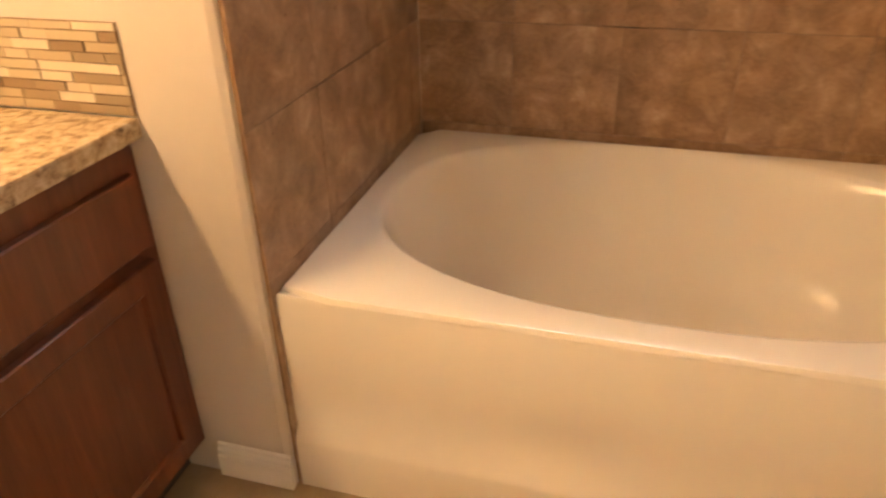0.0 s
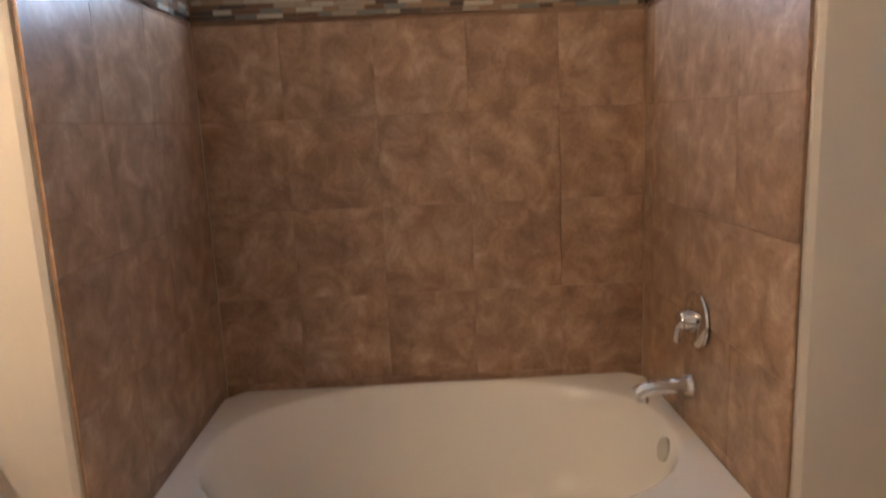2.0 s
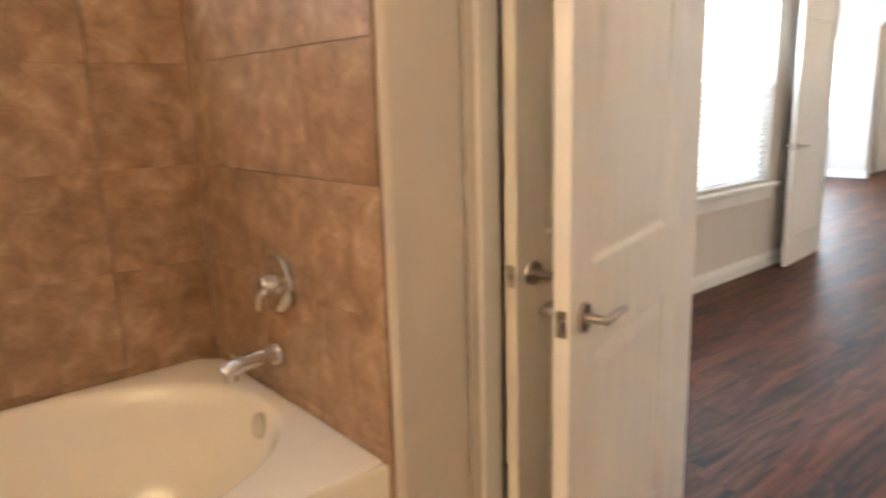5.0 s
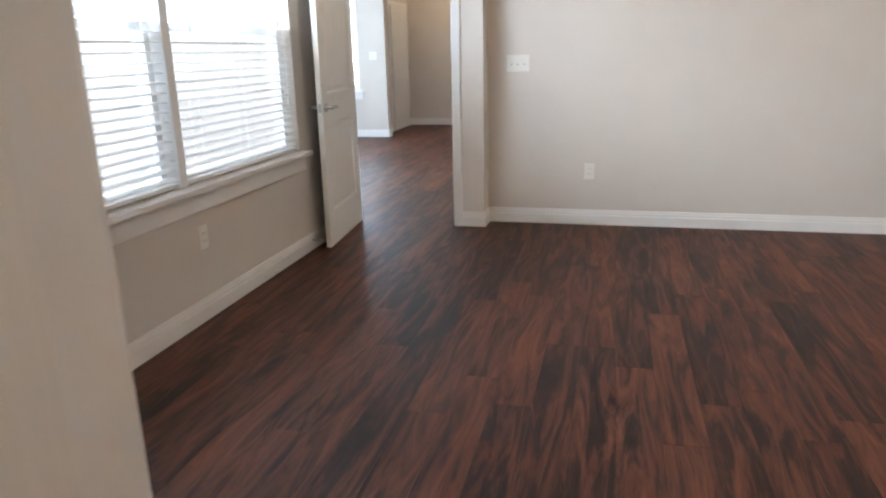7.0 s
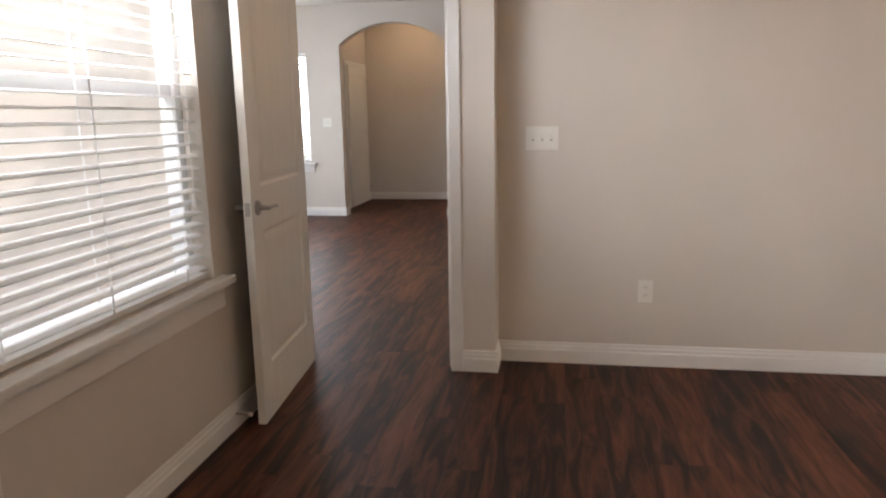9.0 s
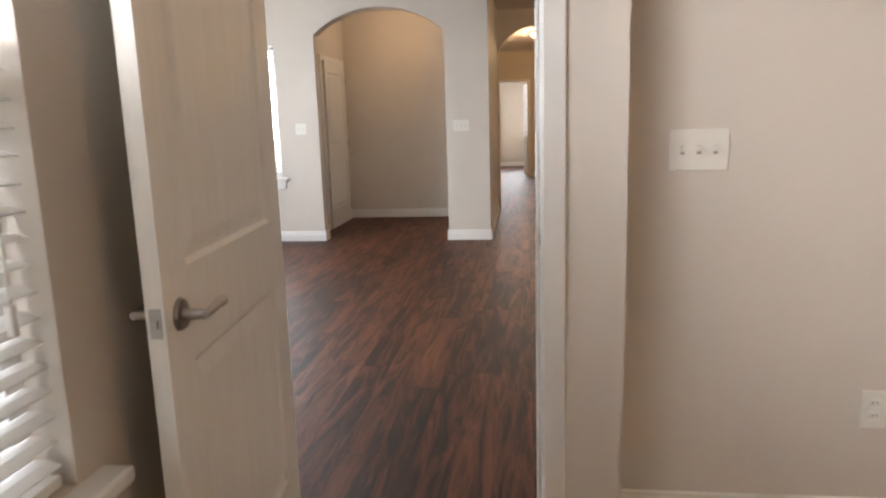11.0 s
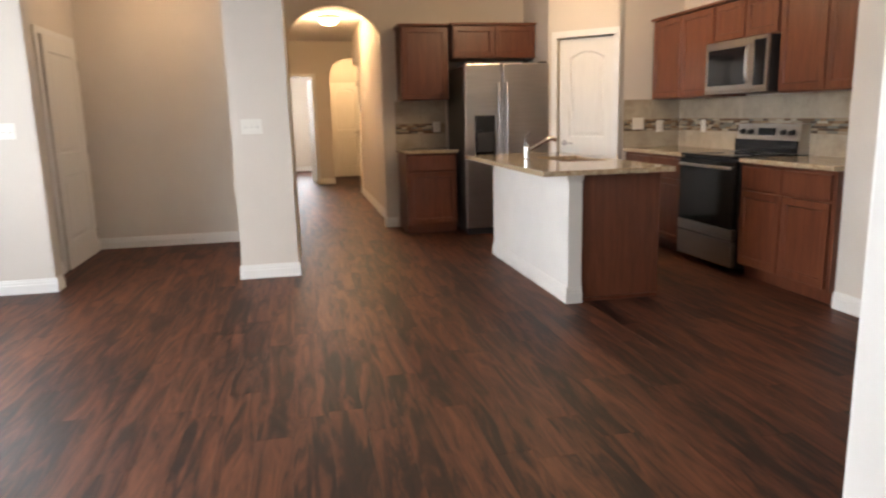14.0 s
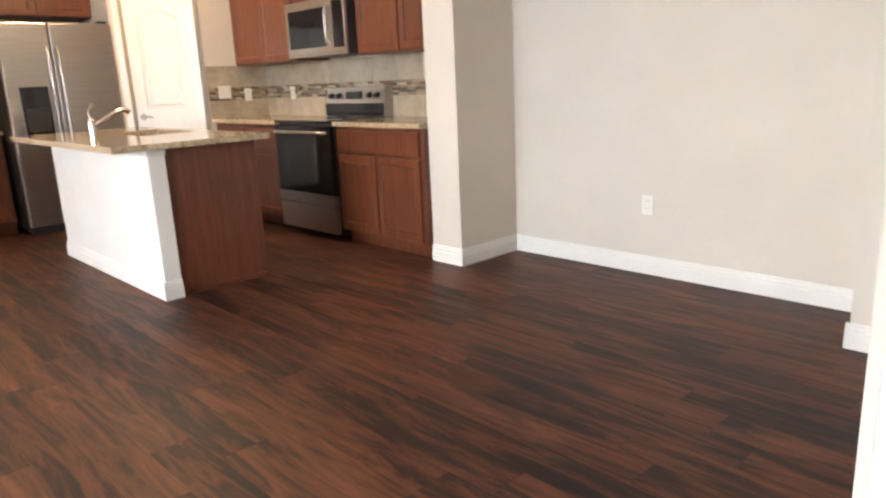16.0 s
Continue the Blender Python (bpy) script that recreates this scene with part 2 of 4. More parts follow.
def part(name, bm, material, parent=None, label="", smooth=False):
    me = bpy.data.meshes.new(name)
    bm.to_mesh(me)
    bm.free()
    me.materials.append(material)
    if smooth:
        for f in me.polygons:
            f.use_smooth = True
        me.set_sharp_from_angle(angle=radians(40))
    ob = new(name, me)
    if parent:
        ob.parent = parent
    if label:
        ob["label"] = label
    return ob


def B():
    return bmesh.new()


def slab(name, x0, x1, y0, y1, z0, z1, material, parent=None, bevel=0.0, label=""):
    return part(name, box(B(), x0, x1, y0, y1, z0, z1, bevel), material, parent, label)


def thing(name, label, category, group="", at=(0, 0, 0), rz=0.0):
    ob = new(name)
    ob.matrix_world = pose(*at, 0, 0, rz)
    ob.empty_display_size = 0.1
    return tagged(ob, label, category, group)


def setting(ob, label, category="wall"):
    return tagged(ob, label, category, kind="structure")


CH = 2.74
WT = "smooth warm greige painted drywall wall"


def wall(name, boxes, label=WT, material=None, category="wall"):
    bm = B()
    for b in boxes:
        box(bm, *b)
    return setting(part(name, bm, material or WALL), label, category)


def arch_points(x0, x1, z0, z1, n=20):
    """Points of a segmental arch from (x0, z0) over the crown z1 to (x1, z0)."""
    w, h = (x1 - x0) / 2, z1 - z0
    r = (w * w + h * h) / (2 * h)
    a = math.asin(w / r)
    return [((x0 + x1) / 2 + r * math.sin(-a + 2 * a * i / n), z1 - r + r * math.cos(-a + 2 * a * i / n)) for i in range(n + 1)]


def base_run(bm, p, q, n, h=0.115, t=0.015):
    """A skirting board from p to q along a wall whose face looks along n."""
    p, q, n = Vector((*p, 0)), Vector((*q, 0)), Vector((*n, 0))
    prof = [(0, 0.002), (t, 0.002), (t, h * 0.62), (t * 0.72, h * 0.68), (t * 0.72, h * 0.80), (t * 0.45, h * 0.86), (t * 0.4, h * 0.97), (0, h)]
    rows = [[bm.verts.new(c + n * u + Vector((0, 0, v))) for u, v in prof] for c in (p, q)]
    for i in range(len(prof)):
        j = (i + 1) % len(prof)
        bm.faces.new((rows[0][i], rows[0][j], rows[1][j], rows[1][i]))
    bm.faces.new(rows[0]), bm.faces.new(rows[1][::-1])


# ---- structure: outer shell and walls
# bedroom
BW0, BW1, BZ0, BZ1 = -3.36, -0.87, 0.685, 2.16
wall("wall_bedroom_window", [(-0.16, 0, -4.34, BW0, 0, CH), (-0.16, 0, BW1, -0.45, 0, CH), (-0.16, -0.065, -0.45, 0.0, 0, CH), (-0.16, 0, BW0, BW1, 0, BZ0), (-0.16, 0, BW0, BW1, BZ1, CH)])
JX = 0.823
HX = 0.0
DH = 2.07
wall("wall_bedroom_door", [(JX + 0.02, 1.055, 0.0, 0.185, 0, CH), (1.055, 5.0, 0.186, 0.24, 0, CH), (-3.2, HX - 0.02, 0.001, 0.2, 0, CH), (HX - 0.02, JX + 0.02, 0.0, 0.2, DH + 0.02, CH)])
wall("wall_bedroom_bath", [(-0.16, 1.37, -4.46, -4.34, 0, CH), (2.27, 5.0, -4.46, -4.34, 0, CH), (1.37, 2.27, -4.46, -4.34, DH + 0.02, CH)])
wall("wall_bedroom_far", [(4.9, 5.0, -4.34, 0.185, 0, CH)])
# bathroom
WX = 0.19
TW0, TW1, TZ0, TZ1 = -6.705, -5.495, 1.935, 2.185
wall("wall_bath_window", [(0.0, WX - 0.008, -7.75, TW0, 0, CH), (0.0, WX - 0.008, TW1, -4.46, 0, CH), (0.0, WX - 0.008, TW0, TW1, 0, TZ0), (0.0, WX - 0.008, TW0, TW1, TZ1, CH)])
TY0, TY1 = -6.86, -5.33
for yy0, yy1 in ((TY1 + 0.008, -5.08), (-7.75, TY0 - 0.008)):
    bm = B()
    pts = [(WX, yy0), (1.222 - 0.02, yy0), (1.222 - 0.006, yy0 + 0.006), (1.222, yy0 + 0.02), (1.222, yy1 - 0.02), (1.222 - 0.006, yy1 - 0.006), (1.222 - 0.02, yy1), (WX, yy1)]
    prism(bm, pts, "z", 0, CH)
    setting(part("wall_tub_end", bm, WALL), "greige painted wall end with rounded corners beside the tub", "wall")
wall("wall_closet", [(1.16, 1.222, -5.08, -4.97, 0, CH), (1.16, 1.222, -4.97, -4.50, DH + 0.02, CH), (1.16, 1.222, -4.50, -4.46, 0, CH)])
wall("wall_bath_back", [(1.222, 3.7, -7.75, -7.65, 0, CH)])
wall("wall_bath_far", [(3.7, 3.8, -7.75, -4.46, 0, CH)])
# living room
AY = 5.553
LW0, LW1, LZ0, LZ1 = -2.88, -1.93, 0.725, 2.15
AX0, AX1 = -1.478, -0.073
PX1 = 0.387


def arch_wall(name, x0, x1, ax0, ax1, spring, crown, y0, y1, extra=()):
    bm = B()
    box(bm, x0, ax0, y0, y1, 0, CH)
    box(bm, ax1, x1, y0, y1, 0, CH)
    top = arch_points(ax0, ax1, spring, crown)
    prism(bm, [(ax0, CH)] + top + [(ax1, CH)], "y", y0, y1)
    for b in extra:
        box(bm, *b)
    return setting(part(name, bm, WALL), "greige painted wall with a low arched opening", "wall")


arch_wall("wall_entry_arch", LW1, PX1, AX0, AX1, 2.235, 2.495, AY, AY + 0.16,
          [(-3.3, LW0, AY, AY + 0.16, 0, CH), (LW0, LW1, AY, AY + 0.16, 0, LZ0), (LW0, LW1, AY, AY + 0.16, LZ1, CH)])
wall("wall_foyer", [(-1.80, -1.65, AY + 0.16, 7.6, 0, CH), (-1.80, 0.25, 7.45, 7.6, 0, CH), (0.20, PX1, AY + 0.16, 7.85, 0, CH)])
LSW = [(-3.3, -3.2, 0.0, 1.7, 0, CH), (-3.3, -3.2, 4.1, AY, 0, CH), (-3.3, -3.2, 1.7, 4.1, 0, 0.7), (-3.3, -3.2, 1.7, 4.1, 2.2, CH)]
wall("wall_living_side", LSW)
KY = 7.85
arch_wall("wall_hall_arch", PX1 - 0.3, 3.5, 0.41, 1.43, 2.21, 2.525, KY, KY + 0.14)
KX = 4.33
wall("wall_kitchen", [(KX, KX + 0.12, 0.97, 6.4, 0, CH)])
wall("wall_dining_step", [(3.83, KX + 0.12, 0.24, 0.975, 0, CH)])
wall("wall_kitchen_end", [(3.78, KX, 3.23, 3.50, 0, CH)])
# pantry corner
PA, PB = Vector((3.70, 6.40)), Vector((3.12, 6.98))
bm = B()
prism(bm, [(KX + 0.12, 6.4), (3.7, 6.4), (3.65, 6.45), (3.65, 6.55), (KX + 0.12, 6.55)], "z", 0, CH)
setting(part("wall_pantry_return", bm, WALL), WT, "wall")
dg = (PB - PA).normalized()
nn = Vector((-dg.y, dg.x))
if nn.y > 0:
    nn = -nn
PW = (PB - PA).length
DW0, DW1 = 0.10, 0.73


def diag(name, s0, s1, t0, t1, z0, z1, material, parent=None):
    bm = B()
    pts = [PA + dg * s0 + nn * t0, PA + dg * s1 + nn * t0, PA + dg * s1 + nn * t1, PA + dg * s0 + nn * t1]
    prism(bm, [tuple(p) for p in pts], "z", z0, z1)
    return part(name, bm, material, parent)


bm = B()
for s0, s1, z0, z1 in ((0, DW0, 0, CH), (DW1, PW, 0, CH), (DW0, DW1, 2.07, CH)):
    pts = [PA + dg * s0, PA + dg * s1, PA + dg * s1 - nn * 0.11, PA + dg * s0 - nn * 0.11]
    prism(bm, [tuple(p) for p in pts], "z", z0, z1)
setting(part("wall_pantry", bm, WALL), "angled greige painted wall round the pantry door", "wall")
# unseen walls behind the pantry door, added to stop sky light leaking round it
wall("wall_pantry_light_block", [(3.5, KX + 0.12, KY, KY + 0.14, 0, CH), (KX, KX + 0.12, 6.55, KY, 0, CH)])
wall("wall_fridge_side", [(3.12, 3.24, 7.0, KY, 0, CH)])
# hall
HY = 13.7
wall("wall_hall", [(-0.15, -0.02, KY + 0.14, 17.6, 0, CH), (1.50, 1.62, KY + 0.14, 11.6, 0, CH), (1.88, 2.0, 12.5, 15.4, 0, CH), (1.50, 1.62, 11.6, 12.5, 2.2, CH), (1.50, 2.0, 12.5, 12.6, 2.2, CH),
                   (0.86, 1.13, HY, HY + 0.14, 0, CH), (-0.02, 0.0, HY, HY + 0.14, 0, CH), (0.0, 0.86, HY, HY + 0.14, 2.08, CH), (1.02, 1.13, HY + 0.14, 17.6, 0, CH),
                   (1.13, 2.0, 15.36, 15.5, 0, CH), (-0.15, 1.1, 17.5, 17.6, 0, CH), (1.62, 2.0, 11.48, 11.6, 0, CH), (1.9, 2.0, 11.6, 12.5, 0, CH)])
bm = B()
prism(bm, [(1.13, CH)] + arch_points(1.13, 1.88, 2.16, 2.42) + [(1.88, CH)], "y", HY, HY + 0.14)
setting(part("wall_hall_inner_arch", bm, WALL), "greige painted arch over the end of the hall", "wall")

bm = B()
box(bm, -0.16, 5.0, -4.46, 0.2, CH, CH + 0.1)
setting(part("ceiling_bedroom", bm, CEIL), "off-white painted ceiling", "ceiling")
bm = B()
box(bm, 0, 3.8, -7.75, -4.461, CH, CH + 0.1)
setting(part("ceiling_bath", bm, CEIL), "off-white painted ceiling", "ceiling")
bm = B()
box(bm, -3.3, 5.0, 0.201, 17.6, CH, CH + 0.1)
setting(part("ceiling_living", bm, CEIL), "off-white painted ceiling", "ceiling")

# ground outside
bm = B()
bmesh.ops.create_grid(bm, x_segments=1, y_segments=1, size=400, matrix=Matrix.Translation((0, 0, -0.12)))
setting(part("ground", bm, GRASS), "dry green and tan lawn outside the windows", "ground")

HAZE = glow("hazy_sky", (0.93, 0.97, 1.0), 8.0)
for nm, b in (("backdrop_yard", (-60.1, -60.0, -70, 40, -2, 40)), ("backdrop_street", (-40, 40, 60.0, 60.1, -2, 40))):
    setting(slab(nm, *b, HAZE), "plain bright hazy sky in the distance", "backdrop")

# ---- window units
def window_unit(name, axis_face, a0, a1, z0, z1, depth0, depth1, label, side, obscure=False, rail=True):
    """A vinyl window in a wall that faces along x or y. a: along the wall; depth0..1: its thickness."""
    w = thing(name, label, "window")
    tagged(w, kind="structure")

    def bx(nm, u0, u1, v0, v1, d0, d1, m, par=w, bevel=0.003):
        if axis_face == "x":
            return slab(nm, d0, d1, u0, u1, v0, v1, m, par, bevel)
        return slab(nm, u0, u1, d0, d1, v0, v1, m, par, bevel)
    f = 0.045
    bx("window_frame", a0, a0 + f, z0, z1, depth0, depth1, VINYL)
    bx("window_frame", a1 - f, a1, z0, z1, depth0, depth1, VINYL)
    bx("window_frame", a0 + f, a1 - f, z0, z0 + f, depth0, depth1, VINYL)
    bx("window_frame", a0 + f, a1 - f, z1 - f, z1, depth0, depth1, VINYL)
    mid = (z0 + z1) / 2
    if rail:
        bx("meeting_rail", a0 + f, a1 - f, mid - 0.025, mid + 0.025, depth0 + 0.01, depth1 - 0.01, VINYL)
    dm = (depth0 + depth1) / 2
    spans = [(z0 + f, mid - 0.025), (mid + 0.025, z1 - f)] if rail else [(z0 + f, z1 - f)]
    for v0, v1 in spans:
        p = bx("pane", a0 + f, a1 - f, v0, v1, dm - 0.003, dm + 0.003, FROST if obscure else GLASS, w, 0)
        p.visible_shadow = False
    return w


def blind(label, axis_face, a0, a1, z0, z1, d, tilt, pitch=0.044):
    """A horizontal blind: head rail, slats, ladder cords, bottom rail. d: place across the wall."""
    w = thing("window_blind", label, "blind", "window blinds")
    L = a1 - a0
    bm = B()
    prism(bm, [(-0.025, -0.0012), (0, 0.0022), (0.025, -0.0012), (0.025, 0.0012), (0, 0.0046), (-0.025, 0.0012)], "y", -L / 2, L / 2)
    me = bpy.data.meshes.new("slat")
    bm.to_mesh(me)
    bm.free()
    me.materials.append(SLAT)
    base = 0 if axis_face == "x" else 90
    c = (a0 + a1) / 2
    z = z0 + 0.05
    while z < z1 - 0.06:
        s = new("slat", me)
        s.parent = w
        xy = (d, c) if axis_face == "x" else (c, d)
        s.matrix_world = pose(xy[0], xy[1], z, 0, 0, base) @ pose(0, 0, 0, 0, tilt + random.uniform(-1.5, 1.5), 0)
        z += pitch

    def bx(nm, u0, u1, v0, v1, e0, e1):
        if axis_face == "x":
            slab(nm, e0, e1, u0, u1, v0, v1, SLAT, w, 0.003)
        else:
            slab(nm, u0, u1, e0, e1, v0, v1, SLAT, w, 0.003)
    bx("head_rail", a0, a1, z1 - 0.055, z1 - 0.004, d - 0.028, d + 0.028)
    bx("bottom_rail", a0, a1, z0 + 0.008, z0 + 0.028, d - 0.022, d + 0.022)
    for u in (a0 + 0.15, c, a1 - 0.15):
        for e in (-0.024, 0.024):
            bx("ladder_cord", u - 0.0015, u + 0.0015, z0 + 0.02, z1 - 0.05, d + e - 0.001, d + e + 0.001)
    bx("pull_cord", a1 - 0.075, a1 - 0.072, z0 + 0.35, z1 - 0.05, d + 0.032, d + 0.035)
    bx("cord_tassel", a1 - 0.080, a1 - 0.067, z0 + 0.30, z0 + 0.35, d + 0.027, d + 0.040)
    return w


MU = -2.13
window_unit("window_1", "x", BW0, MU - 0.03, BZ0, BZ1, -0.14, -0.075, "white vinyl sash window behind a blind", 1)
window_unit("window_2", "x", MU + 0.03, BW1, BZ0, BZ1, -0.14, -0.075, "white vinyl sash window behind a blind", 1)
setting(slab("window_mullion", -0.15, -0.01, MU - 0.03, MU + 0.03, BZ0, BZ1, VINYL, None, 0.003), "white post between two bedroom windows", "trim")
blind("white slatted blind, slats tilted open, over the bedroom window", "x", BW0 + 0.02, MU - 0.045, BZ0, BZ1, -0.035, 9)
blind("white slatted blind, slats tilted open, over the bedroom window", "x", MU + 0.045, BW1 - 0.02, BZ0, BZ1, -0.035, 9)


def sill(x0, x1, y0, y1, z, ax):
    w = thing("window_sill", "white painted wooden window sill with an apron below", "window sill")
    tagged(w, kind="structure")
    if ax == "x":
        slab("board", x0 - 0.07, x0 + 0.06, y0 - 0.08, y1 + 0.08, z - 0.035, z - 0.002, TRIM, w, 0.008)
        slab("apron", x0 + 0.001, x0 + 0.018, y0 - 0.05, y1 + 0.05, z - 0.13, z - 0.037, TRIM, w, 0.004)
    else:
        slab("board", x0 - 0.08, x1 + 0.08, y0 - 0.06, y0 + 0.07, z - 0.035, z - 0.002, TRIM, w, 0.008)
        slab("apron", x0 - 0.05, x1 + 0.05, y0 - 0.018, y0 - 0.001, z - 0.13, z - 0.037, TRIM, w, 0.004)


sill(0, 0, BW0, BW1, BZ0, "x")
window_unit("window_3", "y", LW0, LW1, LZ0, LZ1, AY + 0.075, AY + 0.14, "white vinyl sash window in the living room", 1)
blind("white slatted blind, slats open, over the living room window", "y", LW0 + 0.02, LW1 - 0.02, LZ0, LZ1, AY + 0.035, 20)
sill(LW0, LW1, AY, AY, LZ0, "y")
window_unit("window_4", "x", TW0, TW1, TZ0, TZ1, 0.03, 0.09, "long shallow fixed window high above the tub", 1, True, False)
# unseen window, added to go with the side lamp
window_unit("window_5_unseen", "x", 1.7, 4.1, 0.7, 2.2, -3.28, -3.22, "unseen wide white vinyl window added in the living room side wall for light", 1)

# ---- doors
def lever(par, x, z, y, out, toward):
    """A lever handle on a door face at y that looks along out (+1 or -1); the lever points along toward."""
    bm = B()
    cyl(bm, (x, y, z), (x, y + out * 0.008, z), 0.032, 0.029, 24)
    h = part("handle", bm, NICKEL, par, "satin nickel lever handle", True)
    bm = B()
    cyl(bm, (0 + x, y + out * 0.007, z), (x, y + out * 0.05, z), 0.011, 0.009)
    tube(bm, [(x - toward * 0.008, y + out * 0.05, z), (x + toward * 0.02, y + out * 0.053, z + 0.002), (x + toward * 0.06, y + out * 0.052, z + 0.004), (x + toward * 0.09, y + out * 0.050, z - 0.001), (x + toward * 0.112, y + out * 0.046, z - 0.004)], 0.0088)
    part("lever", bm, NICKEL, h, "", True)


def panel_piece(bm, x0, x1, z0, z1, y, out, rise=0.0):
    """A raised field with a sloping edge, let into the face of a door; its top may be arched."""
    def ring(inset, yy):
        top = arch_points(x0 + inset, x1 - inset, z1 - inset - rise, z1 - inset, 10) if rise else [(x0 + inset, z1 - inset), (x1 - inset, z1 - inset)]
        pts = [(x1 - inset, z0 + inset), (x0 + inset, z0 + inset)]
        return [bm.verts.new((u, yy, v)) for u, v in top + pts]
    rings = [ring(0, y), ring(0.012, y - out * 0.008), ring(0.022, y - out * 0.008), ring(0.052, y - out * 0.002)]
    for a, b in zip(rings, rings[1:]):
        for i in range(len(a)):
            j = (i + 1) % len(a)
            bm.faces.new((a[i], a[j], b[j], b[i]))
    bm.faces.new(rings[-1])
    return rings[0]


def door(name, label, at, rz, w, h=2.03, arched=False, flip=False, levers=True, hinges=True, group="", handle_z=0.955):
    """A two-panel moulded door: hinge edge at the origin, leaf along +x, faces at y = 0 and y = 0.035."""
    d = thing(name, label, "door", group, at, rz)
    tagged(d, kind="structure")
    t, st = 0.035, 0.115
    z1, z2, z3, z4 = 0.24, 0.83, 1.02, h - 0.13
    bm = B()
    for y, out in ((0.0, -1), (t, 1)):
        p1 = panel_piece(bm, st, w - st, z1, z2, y, out)
        p2 = panel_piece(bm, st, w - st, z3, z4, y, out, 0.07 if arched else 0.0)
        o = [bm.verts.new((u, y, v)) for u, v in ((0, 0), (w, 0), (w, h), (0, h))]
        outer = bm.edges.new((o[0], o[1])), bm.edges.new((o[1], o[2])), bm.edges.new((o[2], o[3])), bm.edges.new((o[3], o[0]))
        es = list(outer)
        for p in (p1, p2):
            for i in range(len(p)):
                es.append(bm.edges.get((p[i], p[(i + 1) % len(p)])))
        bmesh.ops.triangle_fill(bm, edges=es, use_beauty=True)
        if y == 0:
            first = o
        else:
            for i in range(4):
                j = (i + 1) % 4
                bm.faces.new((first[i], first[j], o[j], o[i]))
    bmesh.ops.recalc_face_normals(bm, faces=bm.faces[:])
    part("leaf", bm, DOORP, d)
    if levers:
        lever(d, w - 0.065, handle_z, 0.0, -1, -1)
        lever(d, w - 0.065, handle_z, t, 1, -1)
        slab("latch_plate", w - 0.0005, w + 0.0015, 0.006, t - 0.006, handle_z - 0.028, handle_z + 0.028, NICKEL, d, 0.001)
        bm = B()
        box(bm, w + 0.001, w + 0.009, 0.011, t - 0.011, handle_z - 0.008, handle_z + 0.008, 0.002)
        part("latch_bolt", bm, NICKEL, d)
    if hinges:
        for z in (0.2, 1.03, h - 0.2):
            bm = B()
            cyl(bm, (-0.004, t + 0.004, z - 0.045), (-0.004, t + 0.004, z + 0.045), 0.0065, None, 12)
            box(bm, -0.003, 0.0, 0.004, t + 0.002, z - 0.044, z + 0.044)
            part("hinge", bm, NICKEL, d)
    return d


def casing(name, label, boards):
    c = thing(name, label, "trim")
    tagged(c, kind="structure")
    for nm, b in boards:
        slab(nm, *b, TRIM, c, 0.005)
    return c


# bedroom door, open against the window wall
door("door_1", "white two-panel door standing open against the bedroom window wall", (0.03, 0.037, 0.012), -85, 0.81, hinges=False, handle_z=0.935)
casing("door_frame_1", "white painted frame of the bedroom door", [
    ("jamb", (JX, JX + 0.0195, 0.001, 0.184, 0, DH)), ("jamb", (HX - 0.02, HX, 0.002, 0.199, 0, DH)), ("head", (HX, JX, 0.001, 0.199, DH, DH + 0.02)),
    ("stop", (JX - 0.012, JX - 0.0005, 0.045, 0.08, 0, DH - 0.001)),
    ("casing_board", (JX + 0.006, JX + 0.068, -0.016, -0.0005, 0, DH + 0.06)),
    ("casing_board", (HX - 0.07, HX - 0.006, 0.2005, 0.216, 0, DH + 0.06))])
sp = thing("strike_plate", "satin nickel strike plate on the white door jamb", "strike plate")
bm = B()
box(bm, JX - 0.002, JX + 0.0005, 0.012, 0.04, 0.93, 0.99, 0.0009)
part("plate", bm, NICKEL, sp)
slab("latch_hole", JX - 0.0032, JX - 0.0021, 0.018, 0.032, 0.945, 0.975, DARK, sp)
# bathroom door, open into the bathroom
door("door_2", "white two-panel bathroom door standing open", (1.378, -4.475, 0.012), -74.5, 0.73, hinges=False, handle_z=0.92)
casing("door_frame_2", "white painted frame of the bathroom door", [
    ("jamb", (1.371, 1.39, -4.459, -4.341, 0, DH)), ("jamb", (2.25, 2.269, -4.459, -4.341, 0, DH)), ("head", (1.39, 2.25, -4.459, -4.341, DH, DH + 0.019)),
    ("casing_board", (1.31, 1.384, -4.3395, -4.324, 0, DH + 0.06)), ("casing_board", (2.256, 2.33, -4.3395, -4.324, 0, DH + 0.06)), ("casing_board", (1.31, 2.33, -4.3395, -4.324, DH + 0.061, DH + 0.13))])
# closet door, ajar
door("door_3", "white two-panel linen closet door left ajar", (1.224, -4.50, 0.012), -85, 0.505, hinges=False, handle_z=0.93)
casing("door_frame_3", "white painted frame of the linen closet", [
    ("jamb", (1.162, 1.221, -4.985, -4.971, 0, DH)), ("casing_board", (1.2225, 1.238, -5.055, -4.988, 0, DH + 0.06)), ("casing_board", (1.2225, 1.238, -4.985, -4.5, DH + 0.005, DH + 0.06))])
# front door in the foyer side wall
door("door_4", "white front door closed in the foyer side wall", (-1.642, 7.27, 0.012), -90, 0.91, levers=False)
casing("door_frame_4", "white painted casing of the front door", [
    ("casing_board", (-1.6495, -1.632, 7.29, 7.36, 0, 2.11)), ("casing_board", (-1.6495, -1.632, 6.27, 6.34, 0, 2.11)), ("casing_board", (-1.6495, -1.632, 6.34, 7.29, 2.05, 2.11))])
